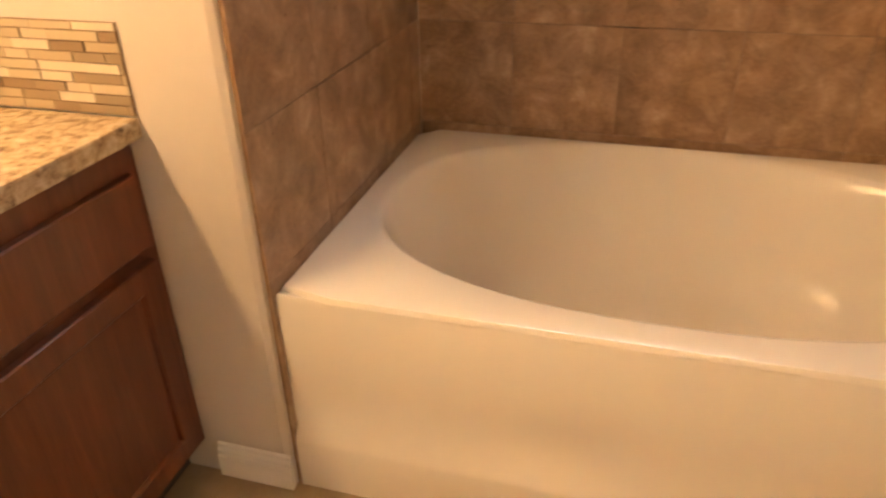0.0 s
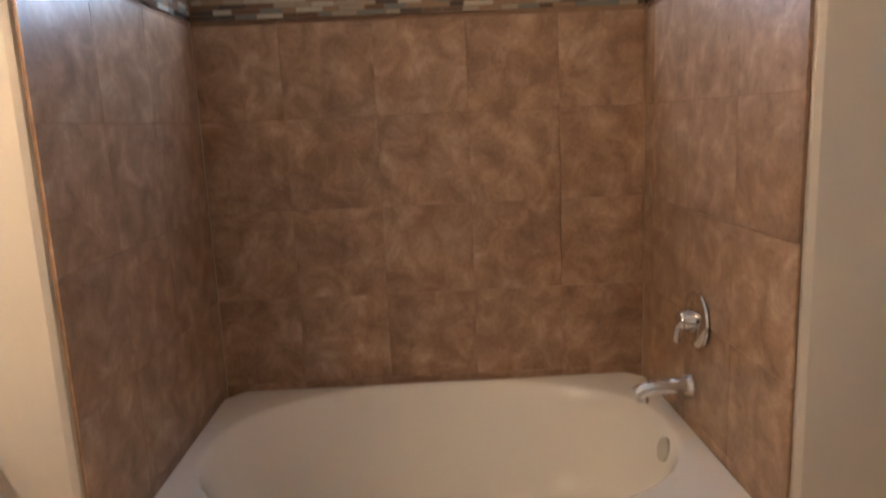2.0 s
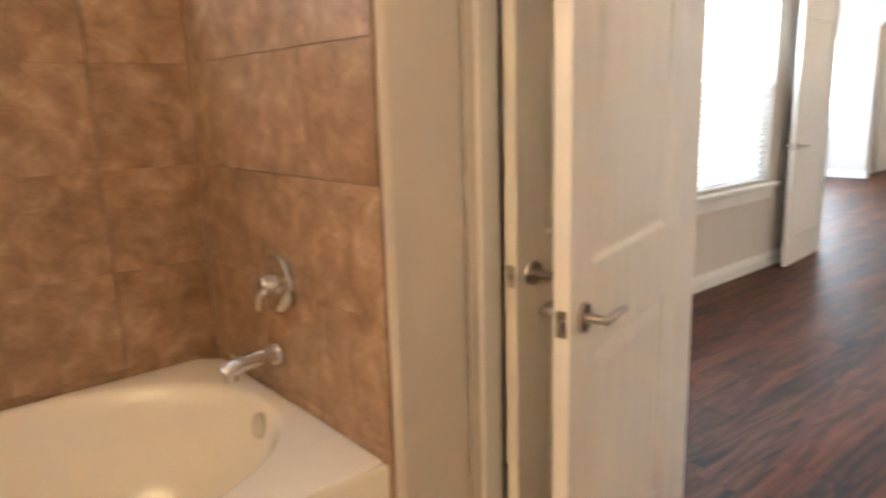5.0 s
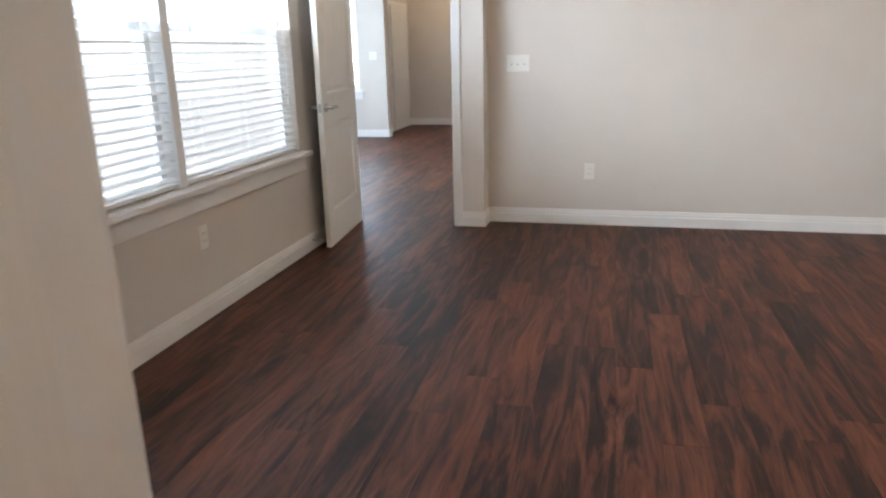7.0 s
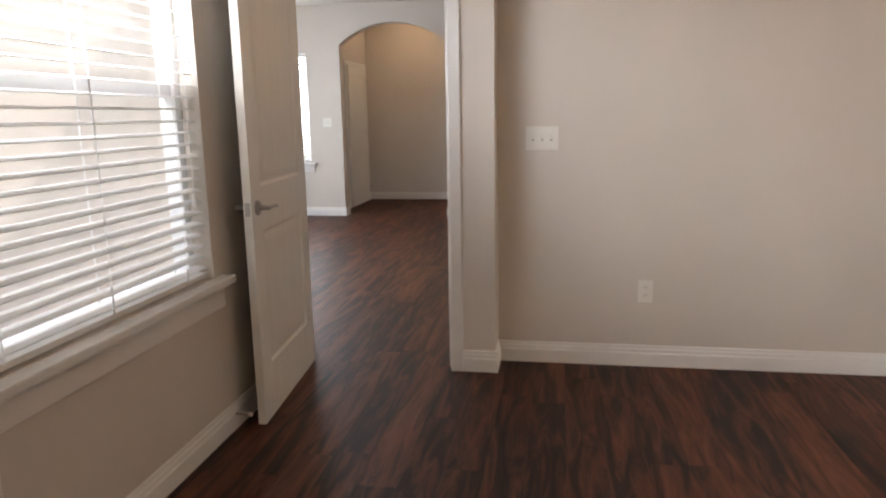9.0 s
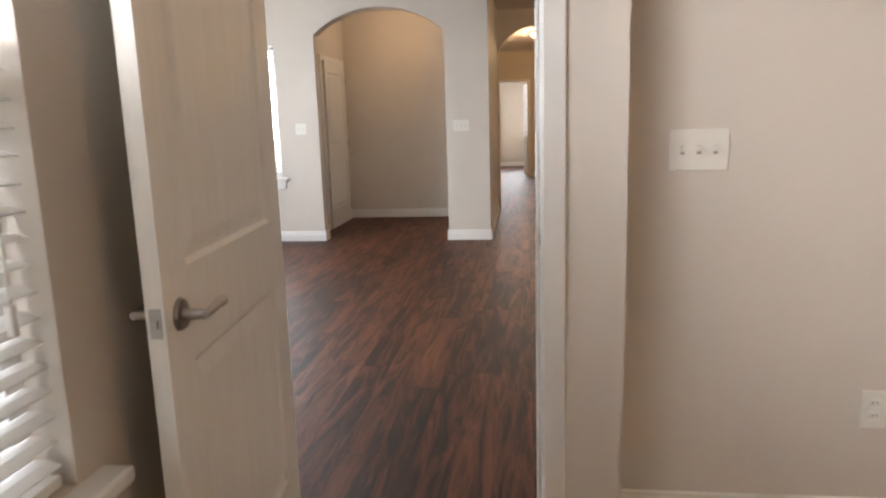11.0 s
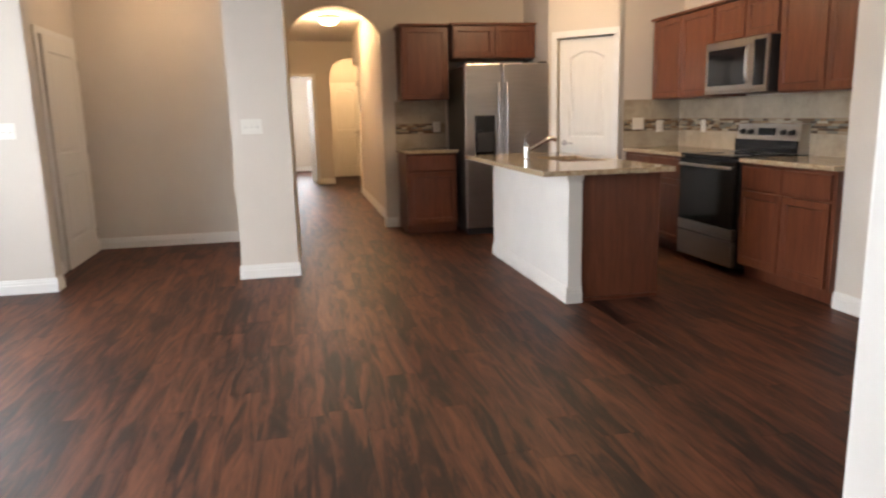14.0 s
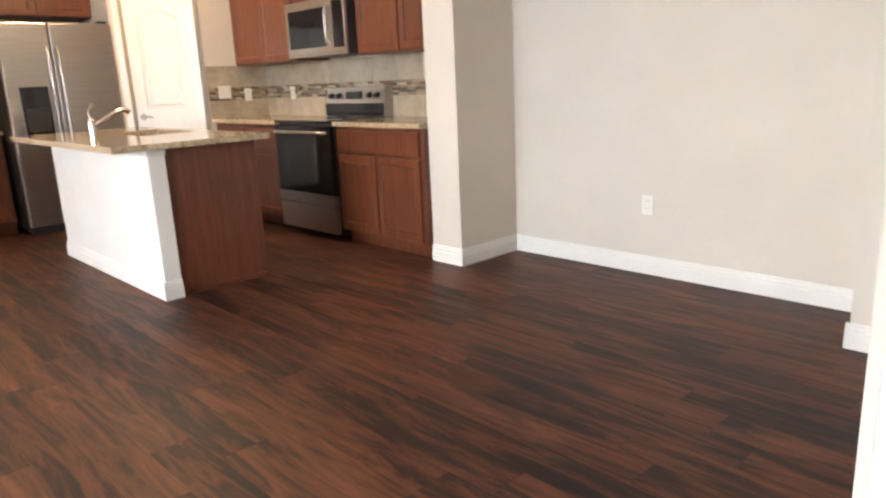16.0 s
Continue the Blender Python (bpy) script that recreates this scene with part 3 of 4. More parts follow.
# pantry door
pang = math.degrees(math.atan2(dg.y, dg.x))
pm = PA + dg * (DW0 + 0.01) + nn * -0.08
door("door_5", "white pantry door with an arched top panel, closed", (pm.x, pm.y, 0.012), pang, DW1 - DW0 - 0.02, arched=True)
c = thing("door_frame_5", "white painted casing of the pantry door", "trim")
tagged(c, kind="structure")
diag("casing_board", DW0 - 0.055, DW0 + 0.004, 0.0005, 0.016, 0, 2.12, TRIM, c)
diag("casing_board", DW1 - 0.004, DW1 + 0.055, 0.0005, 0.016, 0, 2.12, TRIM, c)
diag("casing_board", DW0 + 0.005, DW1 - 0.005, 0.0005, 0.016, 2.055, 2.12, TRIM, c)
# hall doors
door("door_6", "white door with an arched panel closing the hall's end", (1.20, 15.32, 0.012), 0, 0.66, arched=True)
door("door_7", "white door open into a bright room off the hall", (0.845, HY + 0.12, 0.012), 98, 0.72)
door("door_8", "white door ajar in the hall side wall", (1.50, 11.62, 0.012), 84, 0.76)
casing("door_frame_6", "white painted casings of the hall doors", [
    ("casing_board", (0.79, 0.858, HY - 0.016, HY - 0.0005, 0, 2.14)), ("casing_board", (0.0, 0.79, HY - 0.016, HY - 0.0005, 2.08, 2.14)),
    ("casing_board", (1.484, 1.4995, 11.53, 11.6, 0, 2.13))])

# ---- skirting boards
bm = B()
for p, q, n in [((0, -4.34), (0, -0.45), (1, 0)), ((1.055, 0.185), (4.9, 0.185), (0, -1)), ((JX + 0.069, 0), (1.07, 0), (0, -1)), ((1.055, 0.185), (1.055, 0), (1, 0)),
                ((4.9, 0.18), (4.9, -4.3), (-1, 0)), ((2.34, -4.34), (4.9, -4.34), (0, 1)), ((0, -4.34), (1.305, -4.34), (0, 1))]:
    base_run(bm, p, q, n)
setting(part("baseboard_bedroom", bm, TRIM), "white moulded skirting board", "baseboard")
bm = B()
for p, q, n in [((-3.2, AY), (AX0 + 0.015, AY), (0, -1)), ((AX1 - 0.015, AY), (PX1 + 0.015, AY), (0, -1)), ((AX0, AY), (AX0, AY + 0.16), (1, 0)), ((AX1, AY), (AX1, AY + 0.16), (-1, 0)),
                ((PX1, AY), (PX1, KY), (1, 0)), ((-1.65, 7.45), (0.2, 7.45), (0, -1)), ((-1.65, 7.36), (-1.65, 7.45), (1, 0)), ((-1.65, AY + 0.16), (-1.65, 6.27), (1, 0)),
                ((1.43 - 0.015, KY), (1.56, KY), (0, -1)), ((1.43, KY), (1.43, KY + 0.14), (-1, 0)), ((1.50, KY + 0.14), (1.50, 11.53), (-1, 0)), ((1.88, 12.6), (1.88, 15.3), (-1, 0)),
                ((0.875, HY), (1.145, HY), (0, -1)), ((1.13, HY), (1.13, 15.3), (1, 0)), ((-0.02, KY + 0.14), (-0.02, HY), (1, 0)), ((-0.0, 17.5), (1.0, 17.5), (0, -1)),
                ((3.78, 3.5), (3.78, 3.215), (-1, 0)), ((3.765, 3.23), (KX, 3.23), (0, -1)), ((KX, 3.23), (KX, 0.975), (-1, 0)), ((3.815, 0.975), (KX, 0.975), (0, 1)), ((3.83, 0.99), (3.83, 0.24), (-1, 0)),
                ((-3.2, 0.2), (-3.2, AY), (1, 0)), ((-3.2, 0.2), (-0.06, 0.2), (0, 1)), ((1.06, 0.24), (3.83, 0.24), (0, 1))]:
    base_run(bm, p, q, n)
setting(part("baseboard_living", bm, TRIM), "white moulded skirting board", "baseboard")
bm = B()
for p, q, n in [((1.222, -7.06), (1.222, TY0 - 0.01), (1, 0)), ((1.222, -5.34), (1.222, -5.06), (1, 0)), ((3.7, -7.65), (3.7, -4.46), (-1, 0)), ((2.34, -4.46), (3.7, -4.46), (0, -1))]:
    base_run(bm, p, q, n, 0.10)
setting(part("baseboard_bath", bm, TRIM), "white moulded skirting board", "baseboard")

# ---- wall plates
def plate(name, label, cat, place, rz, w, h, kind, count=1):
    """A cover plate on a wall: origin on the wall, facing local -y."""
    p = thing(name, label, cat, "", place, rz)
    slab("cover", -w / 2, w / 2, -0.006, -0.0005, -h / 2, h / 2, PLATE, p, 0.002)
    for i in range(count):
        x = (i - (count - 1) / 2) * 0.046
        if kind == "toggle":
            bm = B()
            box(bm, x - 0.005, x + 0.005, -0.016, -0.0058, -0.004, 0.012, 0.001)
            part("toggle", bm, PLATE, p)
            slab("toggle_slot", x - 0.006, x + 0.006, -0.0072, -0.0061, -0.013, 0.013, NICKEL, p)
        elif kind == "rocker":
            slab("rocker", x - 0.016, x + 0.016, -0.009, -0.0058, -0.033, 0.033, PLATE, p, 0.002)
        else:
            for z in (-0.02, 0.02):
                s = slab("socket", x - 0.016, x + 0.016, -0.008, -0.0058, z - 0.014, z + 0.014, PLATE, p, 0.003)
                for u in (-0.006, 0.006):
                    slab("slot", x + u - 0.0012, x + u + 0.0012, -0.0087, -0.0081, z - 0.003, z + 0.006, DARK, s)
    return p


SWP = "white three-gang switch plate on the bedroom wall"
plate("light_switch", SWP, "light switch", (1.28, 0.185, 1.19), 0, 0.165, 0.118, "toggle", 3)
plate("outlet", "white duplex outlet low on the bedroom wall", "outlet", (1.815, 0.185, 0.405), 0, 0.073, 0.118, "outlet")
plate("outlet", "white duplex outlet below the bedroom window", "outlet", (0.0, -2.05, 0.42), 90, 0.073, 0.118, "outlet")
plate("light_switch", "white two-gang switch plate beside the entry arch", "light switch", (-1.68, AY, 1.25), 0, 0.118, 0.118, "toggle", 2)
plate("light_switch", "white three-gang switch plate on the pillar", "light switch", (0.09, AY, 1.24), 0, 0.165, 0.118, "toggle", 3)
plate("outlet", "white duplex outlet below the living room window", "outlet", (-2.34, AY, 0.42), 0, 0.073, 0.118, "outlet")
plate("outlet", "white duplex outlet on the dining wall", "outlet", (KX, 2.22, 0.42), -90, 0.073, 0.118, "outlet")
plate("outlet", "white duplex outlet on the kitchen splashback", "outlet", (2.05, KY - 0.012, 1.16), 0, 0.085, 0.118, "outlet")
plate("light_switch", "white switch plate on the kitchen splashback", "light switch", (3.86, 6.388, 1.16), 0, 0.125, 0.118, "rocker", 2)
plate("outlet", "white duplex outlet on the kitchen splashback", "outlet", (4.10, 6.388, 1.13), 0, 0.073, 0.118, "outlet")
plate("outlet", "white duplex outlet on the kitchen splashback", "outlet", (KX - 0.012, 5.93, 1.13), -90, 0.073, 0.118, "outlet")
plate("thermostat", "small white thermostat on the hall wall", "thermostat", (1.50, 10.6, 1.62), -90, 0.12, 0.10, "rocker")
bm = B()
cyl(bm, (0.015, -0.80, 0.07), (0.075, -0.80, 0.07), 0.005, None, 10)
ds = part("door_stop", bm, NICKEL)
tagged(ds, "small metal door stop on the skirting board", "door stop")
bm = B()
cyl(bm, (0.075, -0.80, 0.07), (0.088, -0.80, 0.07), 0.009, None, 12)
part("rubber_tip", bm, PLATE, ds)
bm = B()
cyl(bm, (-0.70, 7.435, 0.06), (-0.70, 7.375, 0.06), 0.005, None, 10)
ds = part("door_stop", bm, NICKEL)
tagged(ds, "small metal door stop on the foyer skirting board", "door stop")

# ---- bathroom
def tub():
    t = thing("bathtub", "white acrylic alcove bathtub with an oval basin", "bathtub")
    X0, X1, Y0, Y1, Z = WX + 0.002, 1.200, TY0 + 0.002, TY1 - 0.002, 0.538
    cx, cy = 0.665, (Y0 + Y1) / 2
    n = 64
    bm = B()

    def rect(i, ins, z):
        # corner-aware points on the rim's outer edge
        a = 2 * math.pi * i / n
        c, s = math.cos(a), math.sin(a)
        hx0, hx1, hy = cx - X0 - ins, X1 - cx - ins, (Y1 - Y0) / 2 - ins
        k = min((hx1 if c > 0 else hx0) / max(abs(c), 1e-6), hy / max(abs(s), 1e-6))
        return bm.verts.new((cx + k * c, cy + k * s, z))

    def oval(i, rx, ry, z, dx=0.0, dy=0.0, e=2.35):
        a = 2 * math.pi * i / n
        c, s = math.cos(a), math.sin(a)
        k = (abs(c / rx) ** e + abs(s / ry) ** e) ** (-1 / e)
        return bm.verts.new((cx + dx + k * c, cy + dy + k * s, z))
    rows = [[rect(i, 0.0, Z - 0.012) for i in range(n)], [rect(i, 0.006, Z - 0.002) for i in range(n)], [rect(i, 0.016, Z) for i in range(n)]]
    for rx, ry, z, dx, dy in [(0.462, 0.712, Z, 0.003, 0.0), (0.452, 0.702, Z - 0.004, 0.003, 0), (0.442, 0.692, Z - 0.016, 0.003, 0), (0.425, 0.680, Z - 0.06, 0, 0), (0.385, 0.650, Z - 0.17, -0.01, 0.005), (0.345, 0.605, Z - 0.28, -0.01, 0.015), (0.31, 0.55, Z - 0.35, -0.01, 0.03), (0.25, 0.47, Z - 0.385, -0.01, 0.04), (0.12, 0.25, Z - 0.395, -0.01, 0.05)]:
        rows.append([oval(i, rx, ry, z, dx, dy) for i in range(n)])
    for a, b in zip(rows, rows[1:]):
        for i in range(n):
            j = (i + 1) % n
            bm.faces.new((a[i], a[j], b[j], b[i]))
    bm.faces.new(rows[-1])
    bmesh.ops.recalc_face_normals(bm, faces=bm.faces[:])
    for f in bm.faces:
        f.smooth = True
    part("basin", bm, ACRYL, t, "white acrylic basin and rim", True)
    # apron with a low raised band
    bm = B()
    prof = [(X1 - 0.006, Z - 0.010), (X1, Z - 0.02), (X1 - 0.004, 0.30), (X1 - 0.006, 0.175), (X1 + 0.010, 0.150), (X1 + 0.013, 0.135), (X1 + 0.011, 0.0), (X1 - 0.05, 0.0), (X1 - 0.05, Z - 0.02)]
    prism(bm, prof, "y", Y0, Y1)
    part("apron", bm, ACRYL, t, "white apron with a raised band along its foot", True)
    bm = B()
    cyl(bm, (0.685, Y1 - 0.074, 0.470), (0.685, Y1 - 0.094, 0.476), 0.041, 0.036, 28)
    part("overflow_cover", bm, CHROME, t, "round chrome overflow cover", True)
    bm = B()
    cyl(bm, (0.64, Y1 - 0.36, 0.1435), (0.64, Y1 - 0.36, 0.150), 0.035, 0.030, 24)
    part("drain", bm, CHROME, t, "round chrome drain", True)


tub()
YT = TY1 - 0.008
sp = thing("tub_spout", "chrome tub spout on the tiled wall", "spout")
bm = B()
cyl(bm, (0.665, YT, 0.665), (0.665, YT - 0.012, 0.665), 0.036, 0.032, 24)
tube(bm, [(0.665, YT - 0.01, 0.668), (0.665, YT - 0.06, 0.668), (0.665, YT - 0.11, 0.663), (0.665, YT - 0.145, 0.655), (0.665, YT - 0.157, 0.645)], 0.024, 18)
cyl(bm, (0.665, YT - 0.142, 0.652), (0.665, YT - 0.142, 0.622), 0.020, 0.019, 18)
part("body", bm, CHROME, sp, "", True)
bm = B()
cyl(bm, (0.665, YT - 0.13, 0.68), (0.665, YT - 0.13, 0.70), 0.004, 0.006, 10)
part("diverter_knob", bm, CHROME, sp, "", True)
VX, VZV = 0.705, 0.882
vl = thing("shower_valve", "round chrome shower valve with a lever handle", "shower valve")
bm = B()
cyl(bm, (VX, YT, VZV), (VX, YT - 0.006, VZV), 0.086, 0.084, 48)
cyl(bm, (VX, YT - 0.006, VZV), (VX, YT - 0.014, VZV), 0.080, 0.056, 48)
part("plate", bm, CHROME, vl, "polished round escutcheon with a stepped rim", True)
bm = B()
cyl(bm, (VX, YT - 0.013, VZV), (VX, YT - 0.045, VZV), 0.033, 0.027, 28)
ball(bm, (VX, YT - 0.045, VZV), 0.028, 0.014, 0.028)
part("hub", bm, CHROME, vl, "", True)
bm = B()
tube(bm, [(VX, YT - 0.046, VZV - 0.005), (VX - 0.008, YT - 0.050, VZV - 0.028), (VX - 0.018, YT - 0.050, VZV - 0.050), (VX - 0.026, YT - 0.046, VZV - 0.070)], 0.010)
part("lever", bm, CHROME, vl, "", True)
sh = thing("shower", "chrome shower head on a bent arm", "shower head")
bm = B()
cyl(bm, (0.636, YT, 2.095), (0.636, YT - 0.008, 2.095), 0.030, 0.026, 24)
part("flange", bm, CHROME, sh, "", True)
bm = B()
tube(bm, [(0.636, YT - 0.005, 2.095), (0.636, YT - 0.05, 2.097), (0.636, YT - 0.09, 2.086), (0.636, YT - 0.125, 2.056)], 0.0085)
part("arm", bm, CHROME, sh, "", True)
bm = B()
cyl(bm, (0.636, YT - 0.118, 2.064), (0.636, YT - 0.15, 2.028), 0.014, 0.020, 20)
cyl(bm, (0.636, YT - 0.15, 2.028), (0.636, YT - 0.185, 1.988), 0.022, 0.046, 28)
part("head", bm, CHROME, sh, "", True)

# vanity
VY, VX1, VZ = -7.095, 2.95, 0.855


def cab_front(par, name, face, a0, a1, z0, z1, d, out):
    """A recessed-panel door or a plain drawer front. face 'x' or 'y': its plane is at d, and it looks along out."""
    th, fr = 0.019, 0.055
    bm = B()

    def ring(inset, e):
        pts = ((a0 + inset, z0 + inset), (a1 - inset, z0 + inset), (a1 - inset, z1 - inset), (a0 + inset, z1 - inset))
        return [bm.verts.new((d + out * e, u, v) if face == "x" else (u, d + out * e, v)) for u, v in pts]
    rings = [ring(0, 0.001), ring(0, th - 0.003), ring(0.003, th)]
    if z1 - z0 > 0.25:
        rings += [ring(fr - 0.004, th), ring(fr, th - 0.003), ring(fr + 0.003, 0.010)]
    for p, q in zip(rings, rings[1:]):
        for i in range(4):
            j = (i + 1) % 4
            bm.faces.new((p[i], p[j], q[j], q[i]))
    bm.faces.new(rings[0])
    bm.faces.new(rings[-1])
    bmesh.ops.recalc_face_normals(bm, faces=bm.faces[:])
    return part(name, bm, CHERRY, par)


van = thing("vanity_cabinet", "dark cherry wood bathroom vanity cabinet", "cabinet")
slab("body", 1.224, VX1, -7.645, VY, 0.10, VZ, CHERRY, van)
slab("toe_kick", 1.224, VX1, -7.645, VY - 0.06, 0.002, 0.099, DARK, van)
for i in range(3):
    a = 1.255 + i * 0.565
    cab_front(van, "drawer_front", "y", a, a + 0.54, 0.645, 0.795, VY, 1)
    cab_front(van, "door", "y", a, a + 0.54, 0.125, 0.615, VY, 1)
vt = slab("vanity_counter", 1.224, VX1 + 0.02, -7.647, VY + 0.035, VZ + 0.001, VZ + 0.04, GRANITE, None, 0.006)
tagged(vt, "speckled tan granite vanity top", "countertop")


def mosaic(name, label, axis, a0, a1, z0, z1, d, out, seed, row=0.0165, lens=(0.045, 0.10), relief=0.006, sticks=None):
    """Rows of thin glass and stone sticks on a wall, grouted."""
    rng = random.Random(seed)
    w = thing(name, label, "mosaic tile")
    tagged(w, kind="structure")

    def put(bm, u0, u1, v0, v1, e0, e1):
        lo, hi = sorted((d + out * e0, d + out * e1))
        if axis == "x":
            vs = [(lo, u0, v0), (hi, u0, v0), (hi, u1, v0), (lo, u1, v0), (lo, u0, v1), (hi, u0, v1), (hi, u1, v1), (lo, u1, v1)]
        else:
            vs = [(u0, lo, v0), (u1, lo, v0), (u1, hi, v0), (u0, hi, v0), (u0, lo, v1), (u1, lo, v1), (u1, hi, v1), (u0, hi, v1)]
        v = [bm.verts.new(c) for c in vs]
        for f in ((0, 3, 2, 1), (4, 5, 6, 7), (0, 1, 5, 4), (1, 2, 6, 5), (2, 3, 7, 6), (3, 0, 4, 7)):
            bm.faces.new([v[i] for i in f])
    bm = B()
    put(bm, a0, a1, z0, z1, 0.0005, 0.0035)
    part("grout", bm, GROUT, w)
    bm = B()
    z = z0 + 0.002
    while z + row * 0.6 < z1:
        u = a0 + 0.001 - rng.uniform(0, lens[0])
        while u < a1:
            e = u + rng.uniform(*lens)
            if min(e, a1) - max(u, a0) > 0.006:
                put(bm, max(u, a0) + 0.001, min(e, a1) - 0.001, z, min(z + row - 0.002, z1 - 0.001), 0.003, relief + rng.uniform(-0.001, 0.0015))
            u = e
        z += row
    p = part("mosaic_sticks", bm, sticks or MOSAIC, w)
    tagged(p, kind="stuff")
    return w


mosaic("mosaic_vanity_side", "beige and brown stick mosaic above the vanity top", "x", -7.645, VY + 0.03, VZ + 0.041, VZ + 0.205, 1.222, 1, 4, 0.0185, (0.05, 0.11), 0.006, MOSAIC_PALE)
mosaic("mosaic_vanity_back", "beige and brown stick mosaic above the vanity top", "y", 1.235, VX1, VZ + 0.041, VZ + 0.205, -7.649, 1, 5, 0.0185, (0.05, 0.11), 0.006, MOSAIC_PALE)
MIRROR = mat("mirror_silver", (0.9, 0.9, 0.9), 0.02, 1.0, vary=0.0, bump=0.0)
mi = slab("wall_mirror", 1.30, 2.90, -7.648, -7.642, 1.10, 1.90, MIRROR)
tagged(mi, "plain frameless mirror above the vanity", "mirror")
vl = thing("vanity_light", "brushed bar light with warm globes above the mirror", "wall lamp")
slab("bar", 1.6, 2.65, -7.647, -7.60, 2.05, 2.13, NICKEL, vl, 0.006)

# mosaic bands in the tile
mosaic("mosaic_band_window", "glossy brown and silver stick mosaic band above the tub", "x", TY0 + 0.009, TY1 - 0.009, 1.835, 1.932, WX, 1, 1, 0.0165)
mosaic("mosaic_band_right", "glossy brown and silver stick mosaic band above the tub", "y", WX + 0.011, 1.205, 1.835, 1.955, TY1, -1, 2, 0.0165)
mosaic("mosaic_band_left", "glossy brown and silver stick mosaic band above the tub", "y", WX + 0.011, 1.205, 1.835, 1.955, TY0, 1, 3, 0.0165)

# ---- kitchen
def cabinet(name, label, face, a0, a1, z0, z1, d0, d1, fronts, toe=False, crown=False):
    """d0: the wall side, d1: the front. fronts: (a0, a1, z0, z1, kind)."""
    c = thing(name, label, "cabinet")
    out = 1 if d1 > d0 else -1
    lo, hi = min(d0, d1), max(d0, d1)

    def bx(nm, u0, u1, v0, v1, e0, e1, m, bev=0.0):
        if face == "x":
            return slab(nm, e0, e1, u0, u1, v0, v1, m, c, bev)
        return slab(nm, u0, u1, e0, e1, v0, v1, m, c, bev)
    bx("body", a0, a1, z0 + (0.10 if toe else 0), z1, lo, hi, CHERRY, 0.002)
    if toe:
        k = sorted((d0, d1 - out * 0.07))
        bx("toe_kick", a0, a1, 0.002, 0.099, k[0], k[1], CHERRY)
    for f0, f1, g0, g1, kind in fronts:
        cab_front(c, kind, face, f0, f1, g0, g1, d1, out)
    if crown:
        k = sorted((d0, d1 + out * 0.035))
        bx("crown_moulding", a0 - 0.02, a1 + 0.02, z1 + 0.001, z1 + 0.028, k[0], k[1], CHERRY, 0.008)
    return c


CT = 0.92
UP = "cherry wood wall cabinet with recessed-panel doors"
LO = "cherry wood base cabinet with recessed-panel doors"
UX, LX = 4.0, 3.74
Z0, Z1 = 1.395, 2.15
cabinet("wall_cabinet", UP + " between microwave and pantry", "x", 5.31, 6.36, Z0, Z1, KX - 0.001, UX, [(5.32, 5.825, Z0 + 0.01, Z1 - 0.01, "door"), (5.84, 6.34, Z0 + 0.01, Z1 - 0.01, "door")], crown=True)
cabinet("wall_cabinet", "short cherry wood wall cabinet above the microwave", "x", 4.48, 5.29, 1.835, Z1, KX - 0.001, UX, [(4.49, 4.877, 1.845, Z1 - 0.01, "door"), (4.892, 5.28, 1.845, Z1 - 0.01, "door")], crown=True)
cabinet("wall_cabinet", UP + " between microwave and wall end", "x", 3.503, 4.46, Z0, Z1, KX - 0.001, UX, [(3.52, 3.97, Z0 + 0.01, Z1 - 0.01, "door"), (3.985, 4.45, Z0 + 0.01, Z1 - 0.01, "door")], crown=True)
cabinet("base_cabinet", LO + " beside the range", "x", 3.503, 4.47, 0, CT - 0.035, KX - 0.001, LX, [(3.54, 3.99, 0.70, 0.86, "drawer_front"), (4.005, 4.45, 0.70, 0.86, "drawer_front"), (3.54, 3.99, 0.12, 0.68, "door"), (4.005, 4.45, 0.12, 0.68, "door")], True)
cabinet("base_cabinet", LO + " between range and pantry", "x", 5.27, 6.39, 0, CT - 0.035, KX - 0.001, LX, [(5.30, 5.82, 0.70, 0.86, "drawer_front"), (5.835, 6.35, 0.70, 0.86, "drawer_front"), (5.30, 5.82, 0.12, 0.68, "door"), (5.835, 6.35, 0.12, 0.68, "door")], True)
for y0, y1 in ((3.502, 4.468), (5.272, 6.395)):
    ct = slab("countertop", LX - 0.035, KX - 0.002, y0, y1, CT - 0.034, CT, GRANITE, None, 0.006)
    tagged(ct, "speckled tan granite countertop along the range wall", "countertop", "countertops")
FY = 7.52
cabinet("wall_cabinet", UP + " beside the refrigerator", "y", 1.60, 2.14, 1.46, 2.25, KY - 0.001, FY, [(1.615, 2.125, 1.47, 2.24, "door")], crown=True)
cabinet("wall_cabinet", "short cherry wood wall cabinet above the refrigerator", "y", 2.165, 3.115, 1.90, 2.25, KY - 0.001, FY - 0.1, [(2.175, 2.635, 1.91, 2.24, "door"), (2.65, 3.105, 1.91, 2.24, "door")], crown=True)
cabinet("base_cabinet", LO + " beside the refrigerator", "y", 1.585, 2.15, 0, CT - 0.035, KY - 0.001, 7.24, [(1.60, 2.135, 0.70, 0.86, "drawer_front"), (1.60, 2.135, 0.12, 0.68, "door")], True)
ct = slab("countertop", 1.56, 2.165, 7.20, KY - 0.002, CT - 0.034, CT, GRANITE, None, 0.006)
tagged(ct, "short speckled granite countertop beside the refrigerator", "countertop", "countertops")


